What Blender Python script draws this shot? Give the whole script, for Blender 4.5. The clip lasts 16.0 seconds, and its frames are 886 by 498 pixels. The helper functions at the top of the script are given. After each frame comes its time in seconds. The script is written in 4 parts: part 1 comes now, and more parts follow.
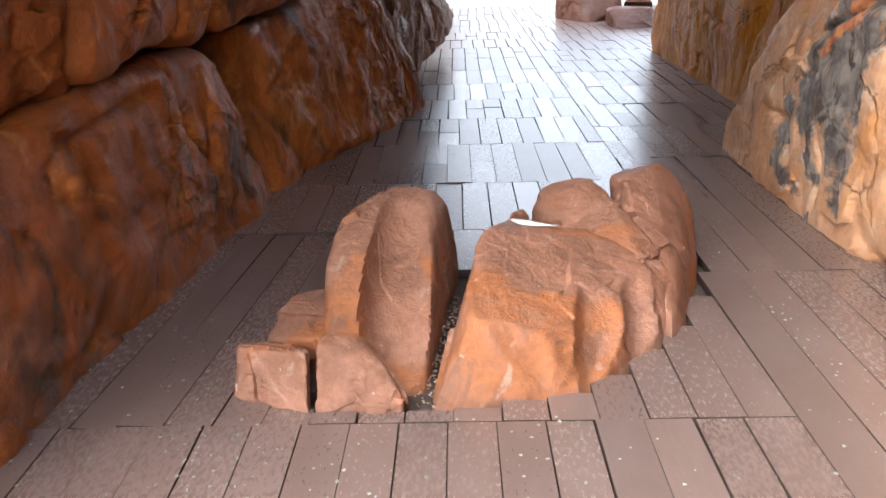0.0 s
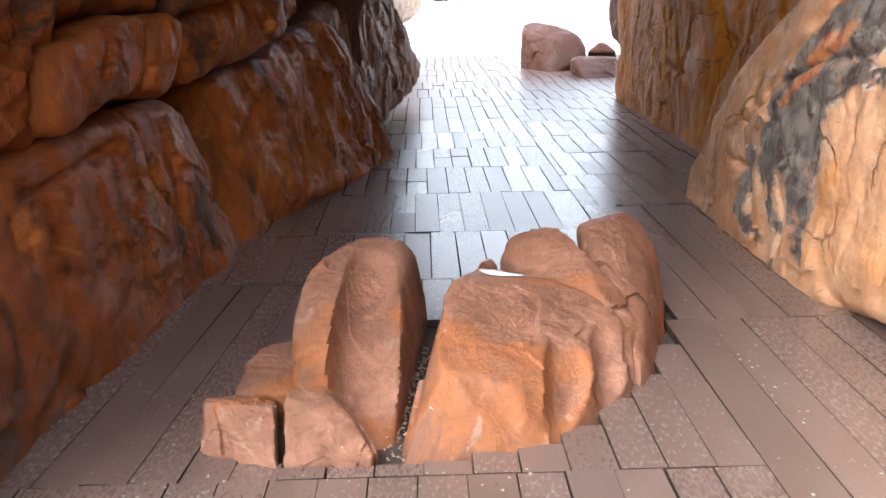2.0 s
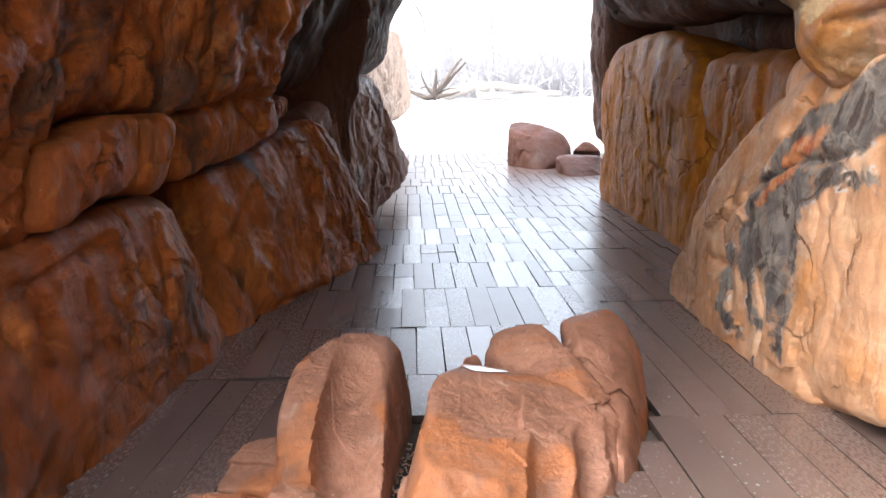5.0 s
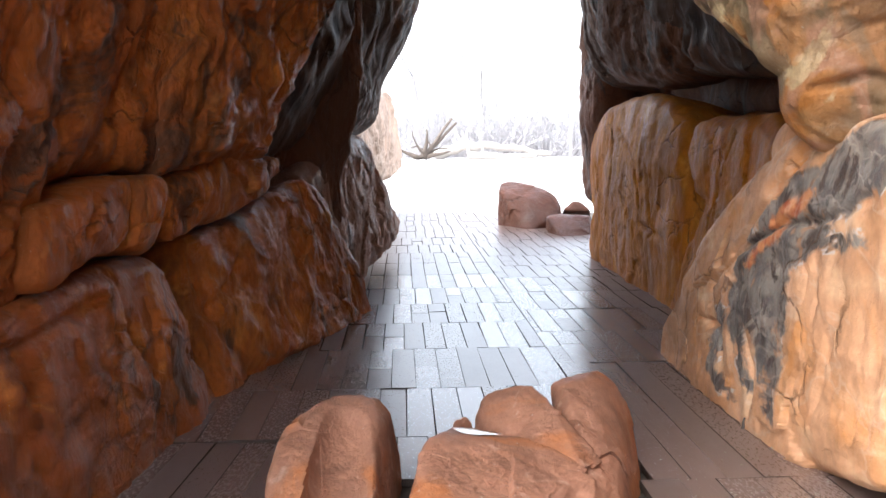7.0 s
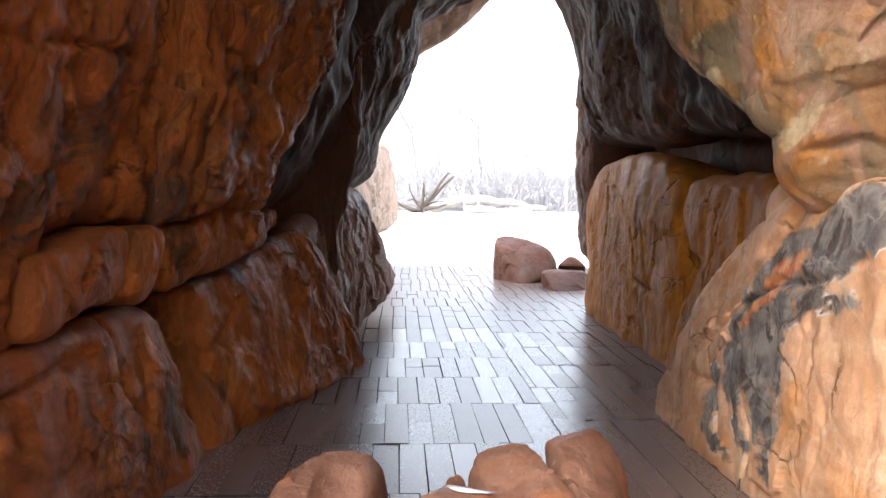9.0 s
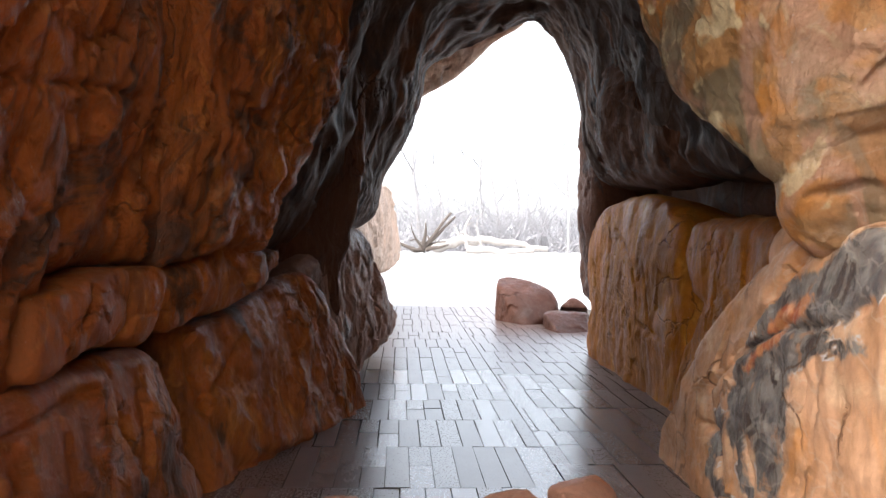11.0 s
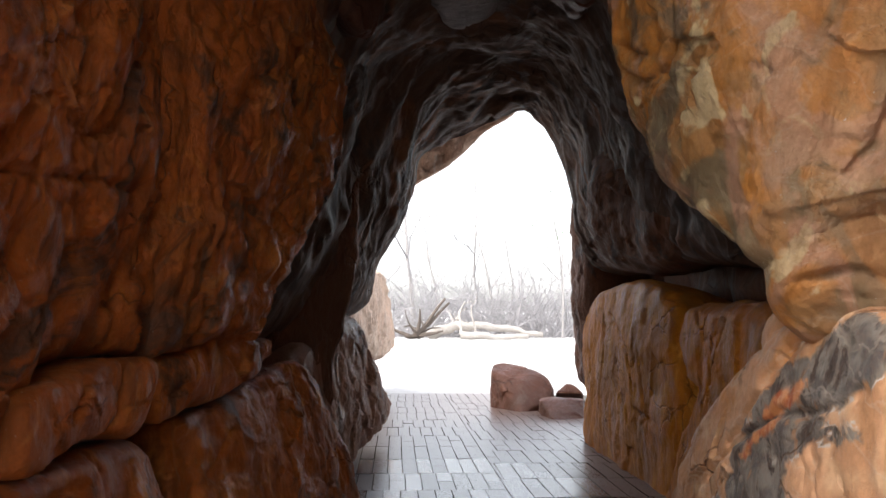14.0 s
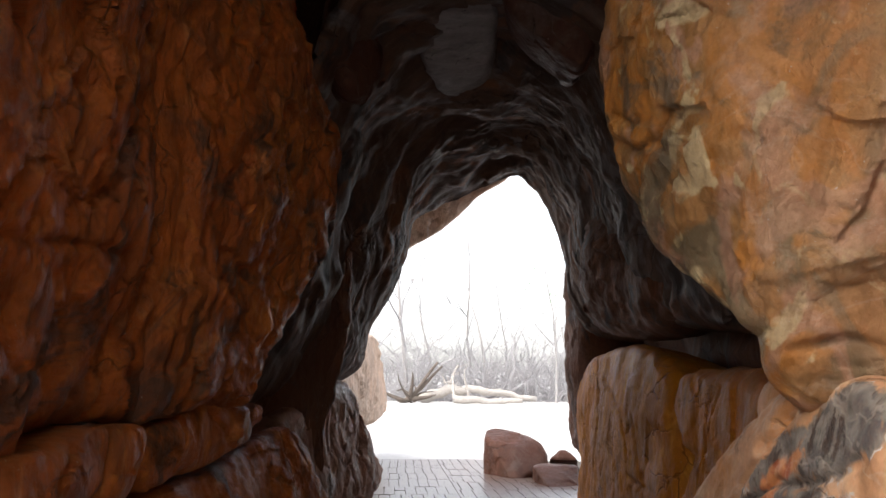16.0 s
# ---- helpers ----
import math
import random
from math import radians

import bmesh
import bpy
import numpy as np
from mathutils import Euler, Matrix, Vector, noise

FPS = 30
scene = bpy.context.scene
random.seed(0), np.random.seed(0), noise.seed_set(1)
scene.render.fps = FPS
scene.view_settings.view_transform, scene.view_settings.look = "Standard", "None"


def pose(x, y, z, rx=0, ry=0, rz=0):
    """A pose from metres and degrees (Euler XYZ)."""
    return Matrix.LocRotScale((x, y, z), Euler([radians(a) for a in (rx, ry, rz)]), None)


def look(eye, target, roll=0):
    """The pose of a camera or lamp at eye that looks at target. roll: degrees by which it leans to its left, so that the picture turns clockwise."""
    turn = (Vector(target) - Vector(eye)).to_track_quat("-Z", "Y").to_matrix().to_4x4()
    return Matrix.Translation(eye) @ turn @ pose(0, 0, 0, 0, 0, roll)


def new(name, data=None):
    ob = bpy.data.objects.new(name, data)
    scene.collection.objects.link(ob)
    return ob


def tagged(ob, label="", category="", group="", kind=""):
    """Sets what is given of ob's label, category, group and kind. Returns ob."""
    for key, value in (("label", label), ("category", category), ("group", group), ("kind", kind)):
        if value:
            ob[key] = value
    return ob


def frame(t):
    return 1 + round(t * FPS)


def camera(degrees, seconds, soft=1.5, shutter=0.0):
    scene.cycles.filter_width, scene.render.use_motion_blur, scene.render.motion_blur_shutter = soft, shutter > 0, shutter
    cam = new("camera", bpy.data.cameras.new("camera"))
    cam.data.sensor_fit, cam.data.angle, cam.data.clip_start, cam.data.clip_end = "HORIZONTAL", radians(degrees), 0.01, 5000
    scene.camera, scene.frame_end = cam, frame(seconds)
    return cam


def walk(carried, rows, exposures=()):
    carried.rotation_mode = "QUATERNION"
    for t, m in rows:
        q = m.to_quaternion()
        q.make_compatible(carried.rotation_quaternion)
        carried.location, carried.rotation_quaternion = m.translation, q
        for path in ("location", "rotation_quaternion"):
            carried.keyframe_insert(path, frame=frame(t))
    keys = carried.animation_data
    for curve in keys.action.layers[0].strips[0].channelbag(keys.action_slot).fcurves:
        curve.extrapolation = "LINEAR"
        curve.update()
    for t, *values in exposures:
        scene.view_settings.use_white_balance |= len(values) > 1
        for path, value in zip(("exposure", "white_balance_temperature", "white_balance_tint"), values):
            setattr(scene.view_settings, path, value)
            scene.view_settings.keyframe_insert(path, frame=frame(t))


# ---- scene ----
cam = camera(51.0, 16.0)

PATH = [
    (0, (0.001, 0.055, 1.364), (-0.035, 1.947, 0.716), -1.4),
    (0.5, (0.001, 0.057, 1.37), (-0.017, 1.954, 0.736), -1.4),
    (1, (0.004, 0.055, 1.371), (0.009, 1.961, 0.764), -1.4),
    (1.5, (0.003, 0.058, 1.377), (0.027, 1.971, 0.794), -1.4),
    (2, (0.001, 0.058, 1.379), (0.035, 1.979, 0.825), -1.2),
    (2.5, (0.002, 0.048, 1.384), (0.041, 1.979, 0.865), -1.1),
    (3, (0.005, 0.041, 1.388), (0.051, 1.983, 0.913), -1.1),
    (3.5, (0.006, 0.034, 1.393), (0.057, 1.984, 0.951), -0.9),
    (4, (0.008, 0.013, 1.397), (0.064, 1.969, 0.986), -0.7),
    (6.5, (0.014, -0.003, 1.409), (0.092, 1.977, 1.138), -0.7),
    (7, (0.013, -0.006, 1.415), (0.099, 1.979, 1.181), -0.5),
    (7.5, (0.011, -0.011, 1.417), (0.102, 1.976, 1.216), -0.2),
    (8, (0.01, -0.008, 1.421), (0.103, 1.982, 1.248), 0.1),
    (8.5, (0.008, -0.024, 1.422), (0.104, 1.968, 1.28), 0.3),
    (9, (0.009, -0.014, 1.427), (0.106, 1.98, 1.306), 0.4),
    (11.5, (0.007, -0.003, 1.441), (0.096, 1.995, 1.426), 0.8),
    (12, (0.007, -0.006, 1.445), (0.093, 1.992, 1.452), 0.9),
    (12.5, (0.007, -0.017, 1.445), (0.096, 1.981, 1.488), 0.7),
    (13, (0.011, -0.024, 1.446), (0.102, 1.973, 1.522), 0.6),
    (13.5, (0.011, -0.031, 1.448), (0.108, 1.964, 1.558), 0.5),
    (14, (0.013, -0.029, 1.449), (0.116, 1.963, 1.598), 0.2),
    (14.5, (0.014, -0.012, 1.456), (0.126, 1.975, 1.652), -0.1),
    (15, (0.012, -0.021, 1.459), (0.125, 1.962, 1.691), 0.0),
    (15.5, (0.012, -0.01, 1.462), (0.124, 1.969, 1.724), 0.3),
    (16, (0.013, -0.017, 1.465), (0.129, 1.959, 1.748), 0.4),
]
EXPOSURES = [(0, 2.82, 6150, 10), (4, 2.8, 6150, 10), (9, 2.66, 6200, 10), (12.5, 2.25, 6400, 10), (16, 1.92, 6600, 10)]
walk(cam, [(t, look(eye, target, roll)) for t, eye, target, roll in PATH], EXPOSURES)

# ---- daylight ----
SUN_UP, SUN_ROUND = 54, 238          # degrees: height, and compass turn from +y
world = bpy.data.worlds.new("overcast_sky")
scene.world = world
world.use_nodes = True
wn = world.node_tree.nodes
sky = wn.new("ShaderNodeTexSky")
sky.sky_type, sky.sun_disc = "NISHITA", False
sky.sun_elevation, sky.sun_rotation = radians(SUN_UP), radians(SUN_ROUND)
sky.air_density, sky.dust_density, sky.ozone_density = 1.0, 2.5, 0.8
wn["Background"].inputs["Strength"].default_value = 0.15
cloud = wn.new("ShaderNodeHueSaturation")          # cloud cover takes the blue out
cloud.inputs["Saturation"].default_value = 0.35
world.node_tree.links.new(sky.outputs[0], cloud.inputs["Color"])
world.node_tree.links.new(cloud.outputs[0], wn["Background"].inputs["Color"])
lamp = bpy.data.lights.new("sun", "SUN")
lamp.energy, lamp.angle, lamp.color = 0.6, radians(45), (1.0, 0.97, 0.92)
sun = new("sun", lamp)
a, e = radians(SUN_ROUND), radians(SUN_UP)
sun.matrix_world = look((math.sin(a) * math.cos(e) * 30, math.cos(a) * math.cos(e) * 30, math.sin(e) * 30), (0, 0, 0))


# ---- materials ----
class Nodes:
    """Short hand for building one node material."""

    def __init__(self, name):
        self.mat = bpy.data.materials.new(name)
        self.mat.use_nodes = True
        self.tree = self.mat.node_tree
        self.shader = self.tree.nodes["Principled BSDF"]
        self.coord = self.tree.nodes.new("ShaderNodeTexCoord").outputs["Object"]

    def put(self, socket, value):
        if isinstance(value, bpy.types.NodeSocket):
            self.tree.links.new(value, socket)
        elif isinstance(value, tuple) and len(value) == 3 and socket.type == "RGBA":
            socket.default_value = (*value, 1)
        else:
            socket.default_value = value

    def noise(self, scale, detail=5, rough=0.6, stretch=(1, 1, 1), turn=(0, 0, 0), warp=0.0, where=None, kind="FBM"):
        m = self.tree.nodes.new("ShaderNodeMapping")
        self.put(m.inputs["Vector"], where or self.coord)
        m.inputs["Scale"].default_value = stretch
        m.inputs["Rotation"].default_value = [radians(v) for v in turn]
        n = self.tree.nodes.new("ShaderNodeTexNoise")
        n.noise_type = kind
        self.put(n.inputs["Vector"], m.outputs[0])
        n.inputs["Scale"].default_value, n.inputs["Detail"].default_value = scale, detail
        n.inputs["Roughness"].default_value, n.inputs["Distortion"].default_value = rough, warp
        return n.outputs["Fac"]

    def cells(self, scale, where=None):
        n = self.tree.nodes.new("ShaderNodeTexVoronoi")
        self.put(n.inputs["Vector"], where or self.coord)
        n.feature = "DISTANCE_TO_EDGE"
        n.inputs["Scale"].default_value = scale
        return n.outputs["Distance"]

    def ramp(self, fac, lo, hi, a=0.0, b=1.0):
        n = self.tree.nodes.new("ShaderNodeMapRange")
        n.interpolation_type = "SMOOTHSTEP"
        self.put(n.inputs["Value"], fac)
        for i, v in zip((1, 2, 3, 4), (lo, hi, a, b)):
            n.inputs[i].default_value = v
        return n.outputs[0]

    def mix(self, fac, a, b, how="MIX"):
        n = self.tree.nodes.new("ShaderNodeMix")
        n.data_type, n.blend_type = "RGBA", how
        self.put(n.inputs[0], fac), self.put(n.inputs[6], a), self.put(n.inputs[7], b)
        return n.outputs[2]

    def math(self, how, a, b=0.0):
        n = self.tree.nodes.new("ShaderNodeMath")
        n.operation = how
        self.put(n.inputs[0], a), self.put(n.inputs[1], b)
        return n.outputs[0]

    def attribute(self, name):
        n = self.tree.nodes.new("ShaderNodeAttribute")
        n.attribute_name = name
        return n.outputs["Fac"]

    def random(self):
        return self.tree.nodes.new("ShaderNodeObjectInfo").outputs["Random"]

    def done(self, color, rough, heights=(), spec=0.5):
        self.put(self.shader.inputs["Base Color"], color)
        self.put(self.shader.inputs["Roughness"], rough)
        self.shader.inputs["Specular IOR Level"].default_value = spec
        last = None
        for height, strength, far in heights:
            b = self.tree.nodes.new("ShaderNodeBump")
            b.inputs["Strength"].default_value, b.inputs["Distance"].default_value = strength, far
            self.put(b.inputs["Height"], height)
            if last:
                self.put(b.inputs["Normal"], last)
            last = b.outputs[0]
        if last:
            self.put(self.shader.inputs["Normal"], last)
        return self.mat


def rock_material(name, one, two, stain, stained=0.62, light=None, rough=(0.42, 0.7), stretch=(1, 1, 0.45), veins=0.0, bands=False, seam=False, warm=None, cracked=True, patches=(), nearer=(), grain=0.6, bump=1.0, spec=0.28):
    """Cast or natural sandstone: two tones, mineral stains, pale bloom, scratches and fine grain."""
    n = Nodes(name)
    color = n.mix(n.ramp(n.noise(0.9, 6, 0.62, stretch, warp=0.6), 0.36, 0.64), one, two)
    color = n.mix(n.ramp(n.noise(5.5, 6, 0.65, stretch, warp=0.4), 0.35, 0.7, 0.0, 0.75), color, tuple(v * 0.5 for v in one))
    if warm:
        color = n.mix(n.ramp(n.noise(2.7, 7, 0.68, stretch, (30, 10, 60), 0.7), 0.52, 0.68, 0.0, 0.7), color, warm)
    for k, (tone, size, lo, hi) in enumerate(patches):
        field = n.noise(size, 6, 0.52, (1, 1, 0.7), (25 * k, 40 - 30 * k, 15 + 50 * k), 1.4)
        color = n.mix(n.ramp(field, lo, hi, 0.0, 0.85), color, tone)
    if nearer:
        # the stone turns pinker and paler towards the near end of the wall
        axes = n.tree.nodes.new("ShaderNodeSeparateXYZ")
        n.put(axes.inputs[0], n.coord)
        wander = n.math("MULTIPLY", n.math("SUBTRACT", n.noise(2.2, 6, 0.6, warp=0.9), 0.5), 1.5)
        pink = n.mix(n.ramp(n.noise(1.9, 6, 0.55, (1, 1, 0.8), (40, 20, 0), 1.2), 0.42, 0.60), *nearer)
        color = n.mix(n.ramp(n.math("ADD", axes.outputs[1], wander), 4.0, 3.4, 0.0, 0.4), color, pink)
    blot = n.noise(1.5, 7, 0.66, (1, 1, 0.7), (20, 35, 10), 1.2)
    color = n.mix(n.ramp(blot, stained, stained + 0.10, 0.0, 0.85), color, stain)
    if light:
        color = n.mix(n.ramp(n.noise(2.1, 6, 0.6, (1, 1, 1.3), (0, 15, 50), 0.8), 0.50, 0.64, 0.0, 0.85), color, light)
    if bands:
        color = n.mix(n.ramp(n.noise(1.1, 6, 0.6, (1, 0.7, 3.2), (12, 0, 0), 0.5), 0.5, 0.66, 0.0, 0.6), color, tuple(v * 1.25 for v in two))
    if seam:
        # the slanting grey mineral seam that crosses the wall, the drips below it, and the rusty lens inside it
        wander = n.math("MULTIPLY", n.math("SUBTRACT", n.noise(4.5, 7, 0.62, warp=0.8), 0.5), 0.22)
        off = n.math("ADD", n.math("SUBTRACT", n.attribute("seam"), 1.0), wander)
        grey = n.mix(n.ramp(n.noise(5.5, 6, 0.6, warp=1.0), 0.40, 0.60), (0.075, 0.074, 0.074), (0.20, 0.185, 0.16))
        grey = n.mix(n.ramp(n.noise(9, 5, 0.6, (1, 1, 0.5), (30, 0, 0), 1.2), 0.52, 0.62), grey, (0.030, 0.029, 0.030))
        grey = n.mix(n.ramp(n.noise(3.4, 5, 0.6, warp=1.4), 0.60, 0.68, 0.0, 0.8), grey, (0.36, 0.19, 0.10))
        color = n.mix(n.ramp(off, -0.012, 0.016, 0.0, 0.95), color, grey)
        lens = n.math("ADD", n.math("SUBTRACT", n.attribute("rust_lens"), 1.0), n.math("MULTIPLY", wander, 0.6))
        color = n.mix(n.ramp(lens, -0.005, 0.015), color, n.mix(n.ramp(n.noise(8, 5, 0.6), 0.42, 0.6), (0.60, 0.25, 0.10), (0.38, 0.085, 0.03)))
        rim = n.math("MULTIPLY", n.ramp(n.math("ABSOLUTE", n.math("ADD", off, 0.004)), 0.002, 0.010, 1.0, 0.0), n.ramp(n.noise(7, 3, 0.5), 0.55, 0.62, 0.0, 0.8))
        color = n.mix(rim, color, (0.55, 0.52, 0.48))
    if veins:
        edge = n.math("ABSOLUTE", n.math("SUBTRACT", n.noise(1.6, 5, 0.55, (1, 0.8, 1.2), (40, 0, 0), 1.0), 0.5))
        color = n.mix(n.ramp(edge, 0.004, 0.02, veins, 0.0), color, (0.62, 0.52, 0.42))
    color = n.mix(n.ramp(n.noise(26, 6, 0.75), 0.36, 0.72, 0.0, grain), color, tuple(v * 0.4 for v in one))
    specks = n.ramp(n.noise(55, 2, 0.5), 0.735, 0.77, 0.0, 0.6)
    color = n.mix(specks, color, (0.55, 0.48, 0.42))
    bend = n.tree.nodes.new("ShaderNodeVectorMath")
    bend.operation = "MULTIPLY_ADD"
    wave = n.tree.nodes.new("ShaderNodeTexNoise")
    wave.inputs["Scale"].default_value, wave.inputs["Detail"].default_value = 3.0, 5
    n.put(wave.inputs["Vector"], n.coord)
    n.put(bend.inputs[0], wave.outputs["Color"]), n.put(bend.inputs[2], n.coord)
    bend.inputs[1].default_value = (0.45, 0.45, 0.45)
    fissure = n.math("MAXIMUM", n.ramp(n.cells(2.3, bend.outputs[0]), 0.0, 0.03), n.ramp(n.noise(1.1, 3), 0.42, 0.50) if cracked else 1.0)
    color = n.mix(n.math("SUBTRACT", 0.6, n.math("MULTIPLY", fissure, 0.6)), color, tuple(v * 0.25 for v in one))
    gloss = n.ramp(n.noise(3.0, 5, 0.65, stretch), 0.35, 0.65, *rough)
    chisel = n.noise(5.0, 9, 0.62, stretch, warp=0.35, kind="RIDGED_MULTIFRACTAL")
    return n.done(color, gloss, ((fissure, 0.7, 0.02), (chisel, 0.55 * bump, 0.02), (n.noise(7, 9, 0.70, stretch, warp=0.5), 0.8 * bump, 0.05), (n.noise(28, 7, 0.72, stretch), 0.6 * bump, 0.015), (n.noise(110, 4, 0.7), 0.35, 0.004)), spec)


M_RUST = rock_material("rust_rock", (0.49, 0.124, 0.015), (0.35, 0.074, 0.010), (0.045, 0.032, 0.022), 0.545, rough=(0.32, 0.62), stretch=(1, 1, 0.5), warm=(0.60, 0.20, 0.032), patches=(((0.16, 0.046, 0.013), 1.7, 0.55, 0.68), ((0.58, 0.205, 0.05), 3.4, 0.58, 0.70)), bump=1.35, spec=0.32)
M_OCHRE = rock_material("ochre_rock", (0.56, 0.185, 0.010), (0.46, 0.138, 0.008), (0.26, 0.13, 0.04), 0.64, rough=(0.45, 0.7), stretch=(1, 1, 0.35), warm=(0.62, 0.235, 0.014), patches=(((0.32, 0.115, 0.016), 1.6, 0.50, 0.66), ((0.60, 0.24, 0.03), 2.6, 0.56, 0.7)), grain=0.35, bump=0.7, spec=0.2)
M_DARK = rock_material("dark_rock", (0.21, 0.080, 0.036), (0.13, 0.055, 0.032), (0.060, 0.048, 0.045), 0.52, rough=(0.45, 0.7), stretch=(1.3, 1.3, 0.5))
# dark brown tones; the grey patches put the ridges' sky sheen into the colour
M_VAULT = rock_material("dark_arch_rock", (0.135, 0.072, 0.046), (0.085, 0.056, 0.044), (0.050, 0.044, 0.044), 0.53, rough=(0.48, 0.70), stretch=(0.6, 2.2, 0.5), patches=(((0.20, 0.078, 0.034), 1.1, 0.54, 0.66), ((0.16, 0.143, 0.138), 2.0, 0.58, 0.68)), grain=0.4, bump=0.6, spec=0.22)
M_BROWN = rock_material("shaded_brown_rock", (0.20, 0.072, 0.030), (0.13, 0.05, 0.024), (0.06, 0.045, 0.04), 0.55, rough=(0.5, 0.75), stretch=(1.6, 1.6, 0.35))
# the near-black patches paint the shade inside small holes; nothing is hollowed out
M_GREY = rock_material("grey_rock", (0.30, 0.275, 0.27), (0.21, 0.19, 0.19), (0.06, 0.05, 0.05), 0.60, rough=(0.4, 0.6), stretch=(0.5, 1.6, 2.5), cracked=False, patches=(((0.030, 0.027, 0.027), 4.2, 0.66, 0.68),), grain=0.3)
M_PILLAR = rock_material("brown_pillar_rock", (0.50, 0.26, 0.165), (0.40, 0.20, 0.13), (0.20, 0.15, 0.13), 0.56, rough=(0.32, 0.6), stretch=(1.4, 1.4, 0.4))
M_PALE = rock_material("pale_rock", (0.66, 0.48, 0.36), (0.60, 0.38, 0.26), (0.60, 0.54, 0.48), 0.6, rough=(0.6, 0.8), cracked=False)
M_STREAK = rock_material("painted_rock", (0.56, 0.265, 0.118), (0.59, 0.32, 0.175), (0.34, 0.22, 0.12), 0.66, (0.63, 0.39, 0.225), (0.42, 0.66), (1, 1, 0.7), 0.2, True, seam=True, patches=(((0.62, 0.25, 0.065), 1.5, 0.54, 0.70),), grain=0.25, bump=0.6)
M_UPPER = rock_material("mottled_rock", (0.44, 0.185, 0.046), (0.48, 0.24, 0.085), (0.12, 0.09, 0.055), 0.55, None, (0.42, 0.66), (1, 1, 0.7), 0.10, False, cracked=False, patches=(((0.55, 0.20, 0.030), 1.3, 0.46, 0.56), ((0.175, 0.140, 0.080), 1.7, 0.50, 0.58), ((0.48, 0.25, 0.15), 2.4, 0.51, 0.60), ((0.64, 0.48, 0.26), 3.3, 0.57, 0.64)), nearer=((0.46, 0.22, 0.115), (0.58, 0.38, 0.22)), grain=0.35, bump=1.3)
M_FRONT = rock_material("pink_rock", (0.55, 0.275, 0.135), (0.58, 0.315, 0.17), (0.24, 0.19, 0.13), 0.60, None, (0.45, 0.68), (1, 1, 1.1), 0.2, True, seam=True, cracked=False, patches=(((0.62, 0.42, 0.26), 1.4, 0.52, 0.68), ((0.52, 0.21, 0.08), 1.7, 0.57, 0.70), ((0.26, 0.215, 0.155), 1.8, 0.60, 0.70)), grain=0.3, bump=0.8)
M_PILE = rock_material("salmon_rock", (0.37, 0.168, 0.098), (0.41, 0.205, 0.132), (0.26, 0.12, 0.07), 0.62, None, (0.45, 0.7), (1, 1, 1), cracked=False, patches=(((0.40, 0.140, 0.048), 2.2, 0.48, 0.62), ((0.23, 0.108, 0.064), 4.5, 0.56, 0.68), ((0.50, 0.31, 0.225), 6.5, 0.60, 0.72)), grain=0.4, bump=0.7)
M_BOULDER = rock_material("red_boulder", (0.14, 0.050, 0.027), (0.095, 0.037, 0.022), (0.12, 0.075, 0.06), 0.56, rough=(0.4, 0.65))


def board_material():
    """Brown-stained decking: grain along the board, chalky scuffs, wet-looking worn patches."""
    n = Nodes("deck_board")
    shift = n.tree.nodes.new("ShaderNodeVectorMath")
    n.put(shift.inputs[0], n.coord)
    cx = n.tree.nodes.new("ShaderNodeCombineXYZ")
    n.put(cx.inputs[0], n.math("MULTIPLY", n.random(), 37.0))
    n.put(cx.inputs[1], n.math("MULTIPLY", n.random(), 71.0))
    n.put(shift.inputs[1], cx.outputs[0])
    w = shift.outputs[0]
    color = n.mix(n.random(), (0.165, 0.110, 0.090), (0.128, 0.085, 0.070))
    color = n.mix(n.ramp(n.noise(14, 6, 0.65, (5, 0.35, 1), where=w), 0.30, 0.75, 0.0, 0.35), color, (0.115, 0.074, 0.060))
    color = n.mix(n.ramp(n.noise(3.2, 8, 0.75, (1.4, 0.6, 1), where=w), 0.35, 0.85, 0.0, 0.45), color, (0.24, 0.18, 0.155))
    color = n.mix(n.ramp(n.noise(30, 5, 0.7, (1.6, 0.5, 1), (0, 0, 25), where=w), 0.62, 0.74, 0.0, 0.16), color, (0.30, 0.235, 0.21))
    color = n.mix(n.math("MULTIPLY", n.ramp(n.noise(62, 3, 0.6, (1, 0.6, 1), where=w), 0.70, 0.74, 0.0, 0.5), n.ramp(n.noise(4.5, 5, 0.65, where=w), 0.54, 0.66)), color, (0.52, 0.48, 0.44))
    color = n.mix(n.ramp(n.noise(16, 5, 0.7, where=w), 0.60, 0.85, 0.0, 0.2), color, (0.09, 0.06, 0.046))
    gloss = n.math("ADD", n.ramp(n.noise(60, 5, 0.7, (1.5, 0.5, 1), where=w), 0.3, 0.7, 0.20, 0.27), n.math("MULTIPLY", n.random(), 0.08))
    return n.done(color, gloss, ((n.noise(16, 6, 0.7, (4, 0.4, 1), where=w), 0.18, 0.003),), 0.9)


M_BOARD = board_material()


def plain_material(name, one, two, scale, rough=0.85, bump=0.02, stretch=(1, 1, 1)):
    n = Nodes(name)
    color = n.mix(n.ramp(n.noise(scale, 7, 0.65, stretch), 0.35, 0.65), one, two)
    color = n.mix(n.ramp(n.noise(scale * 9, 4, 0.7), 0.3, 0.7, 0.0, 0.4), color, tuple(v * 0.6 for v in one))
    return n.done(color, rough, ((n.noise(scale * 4, 6, 0.7, stretch), 0.5, bump),))


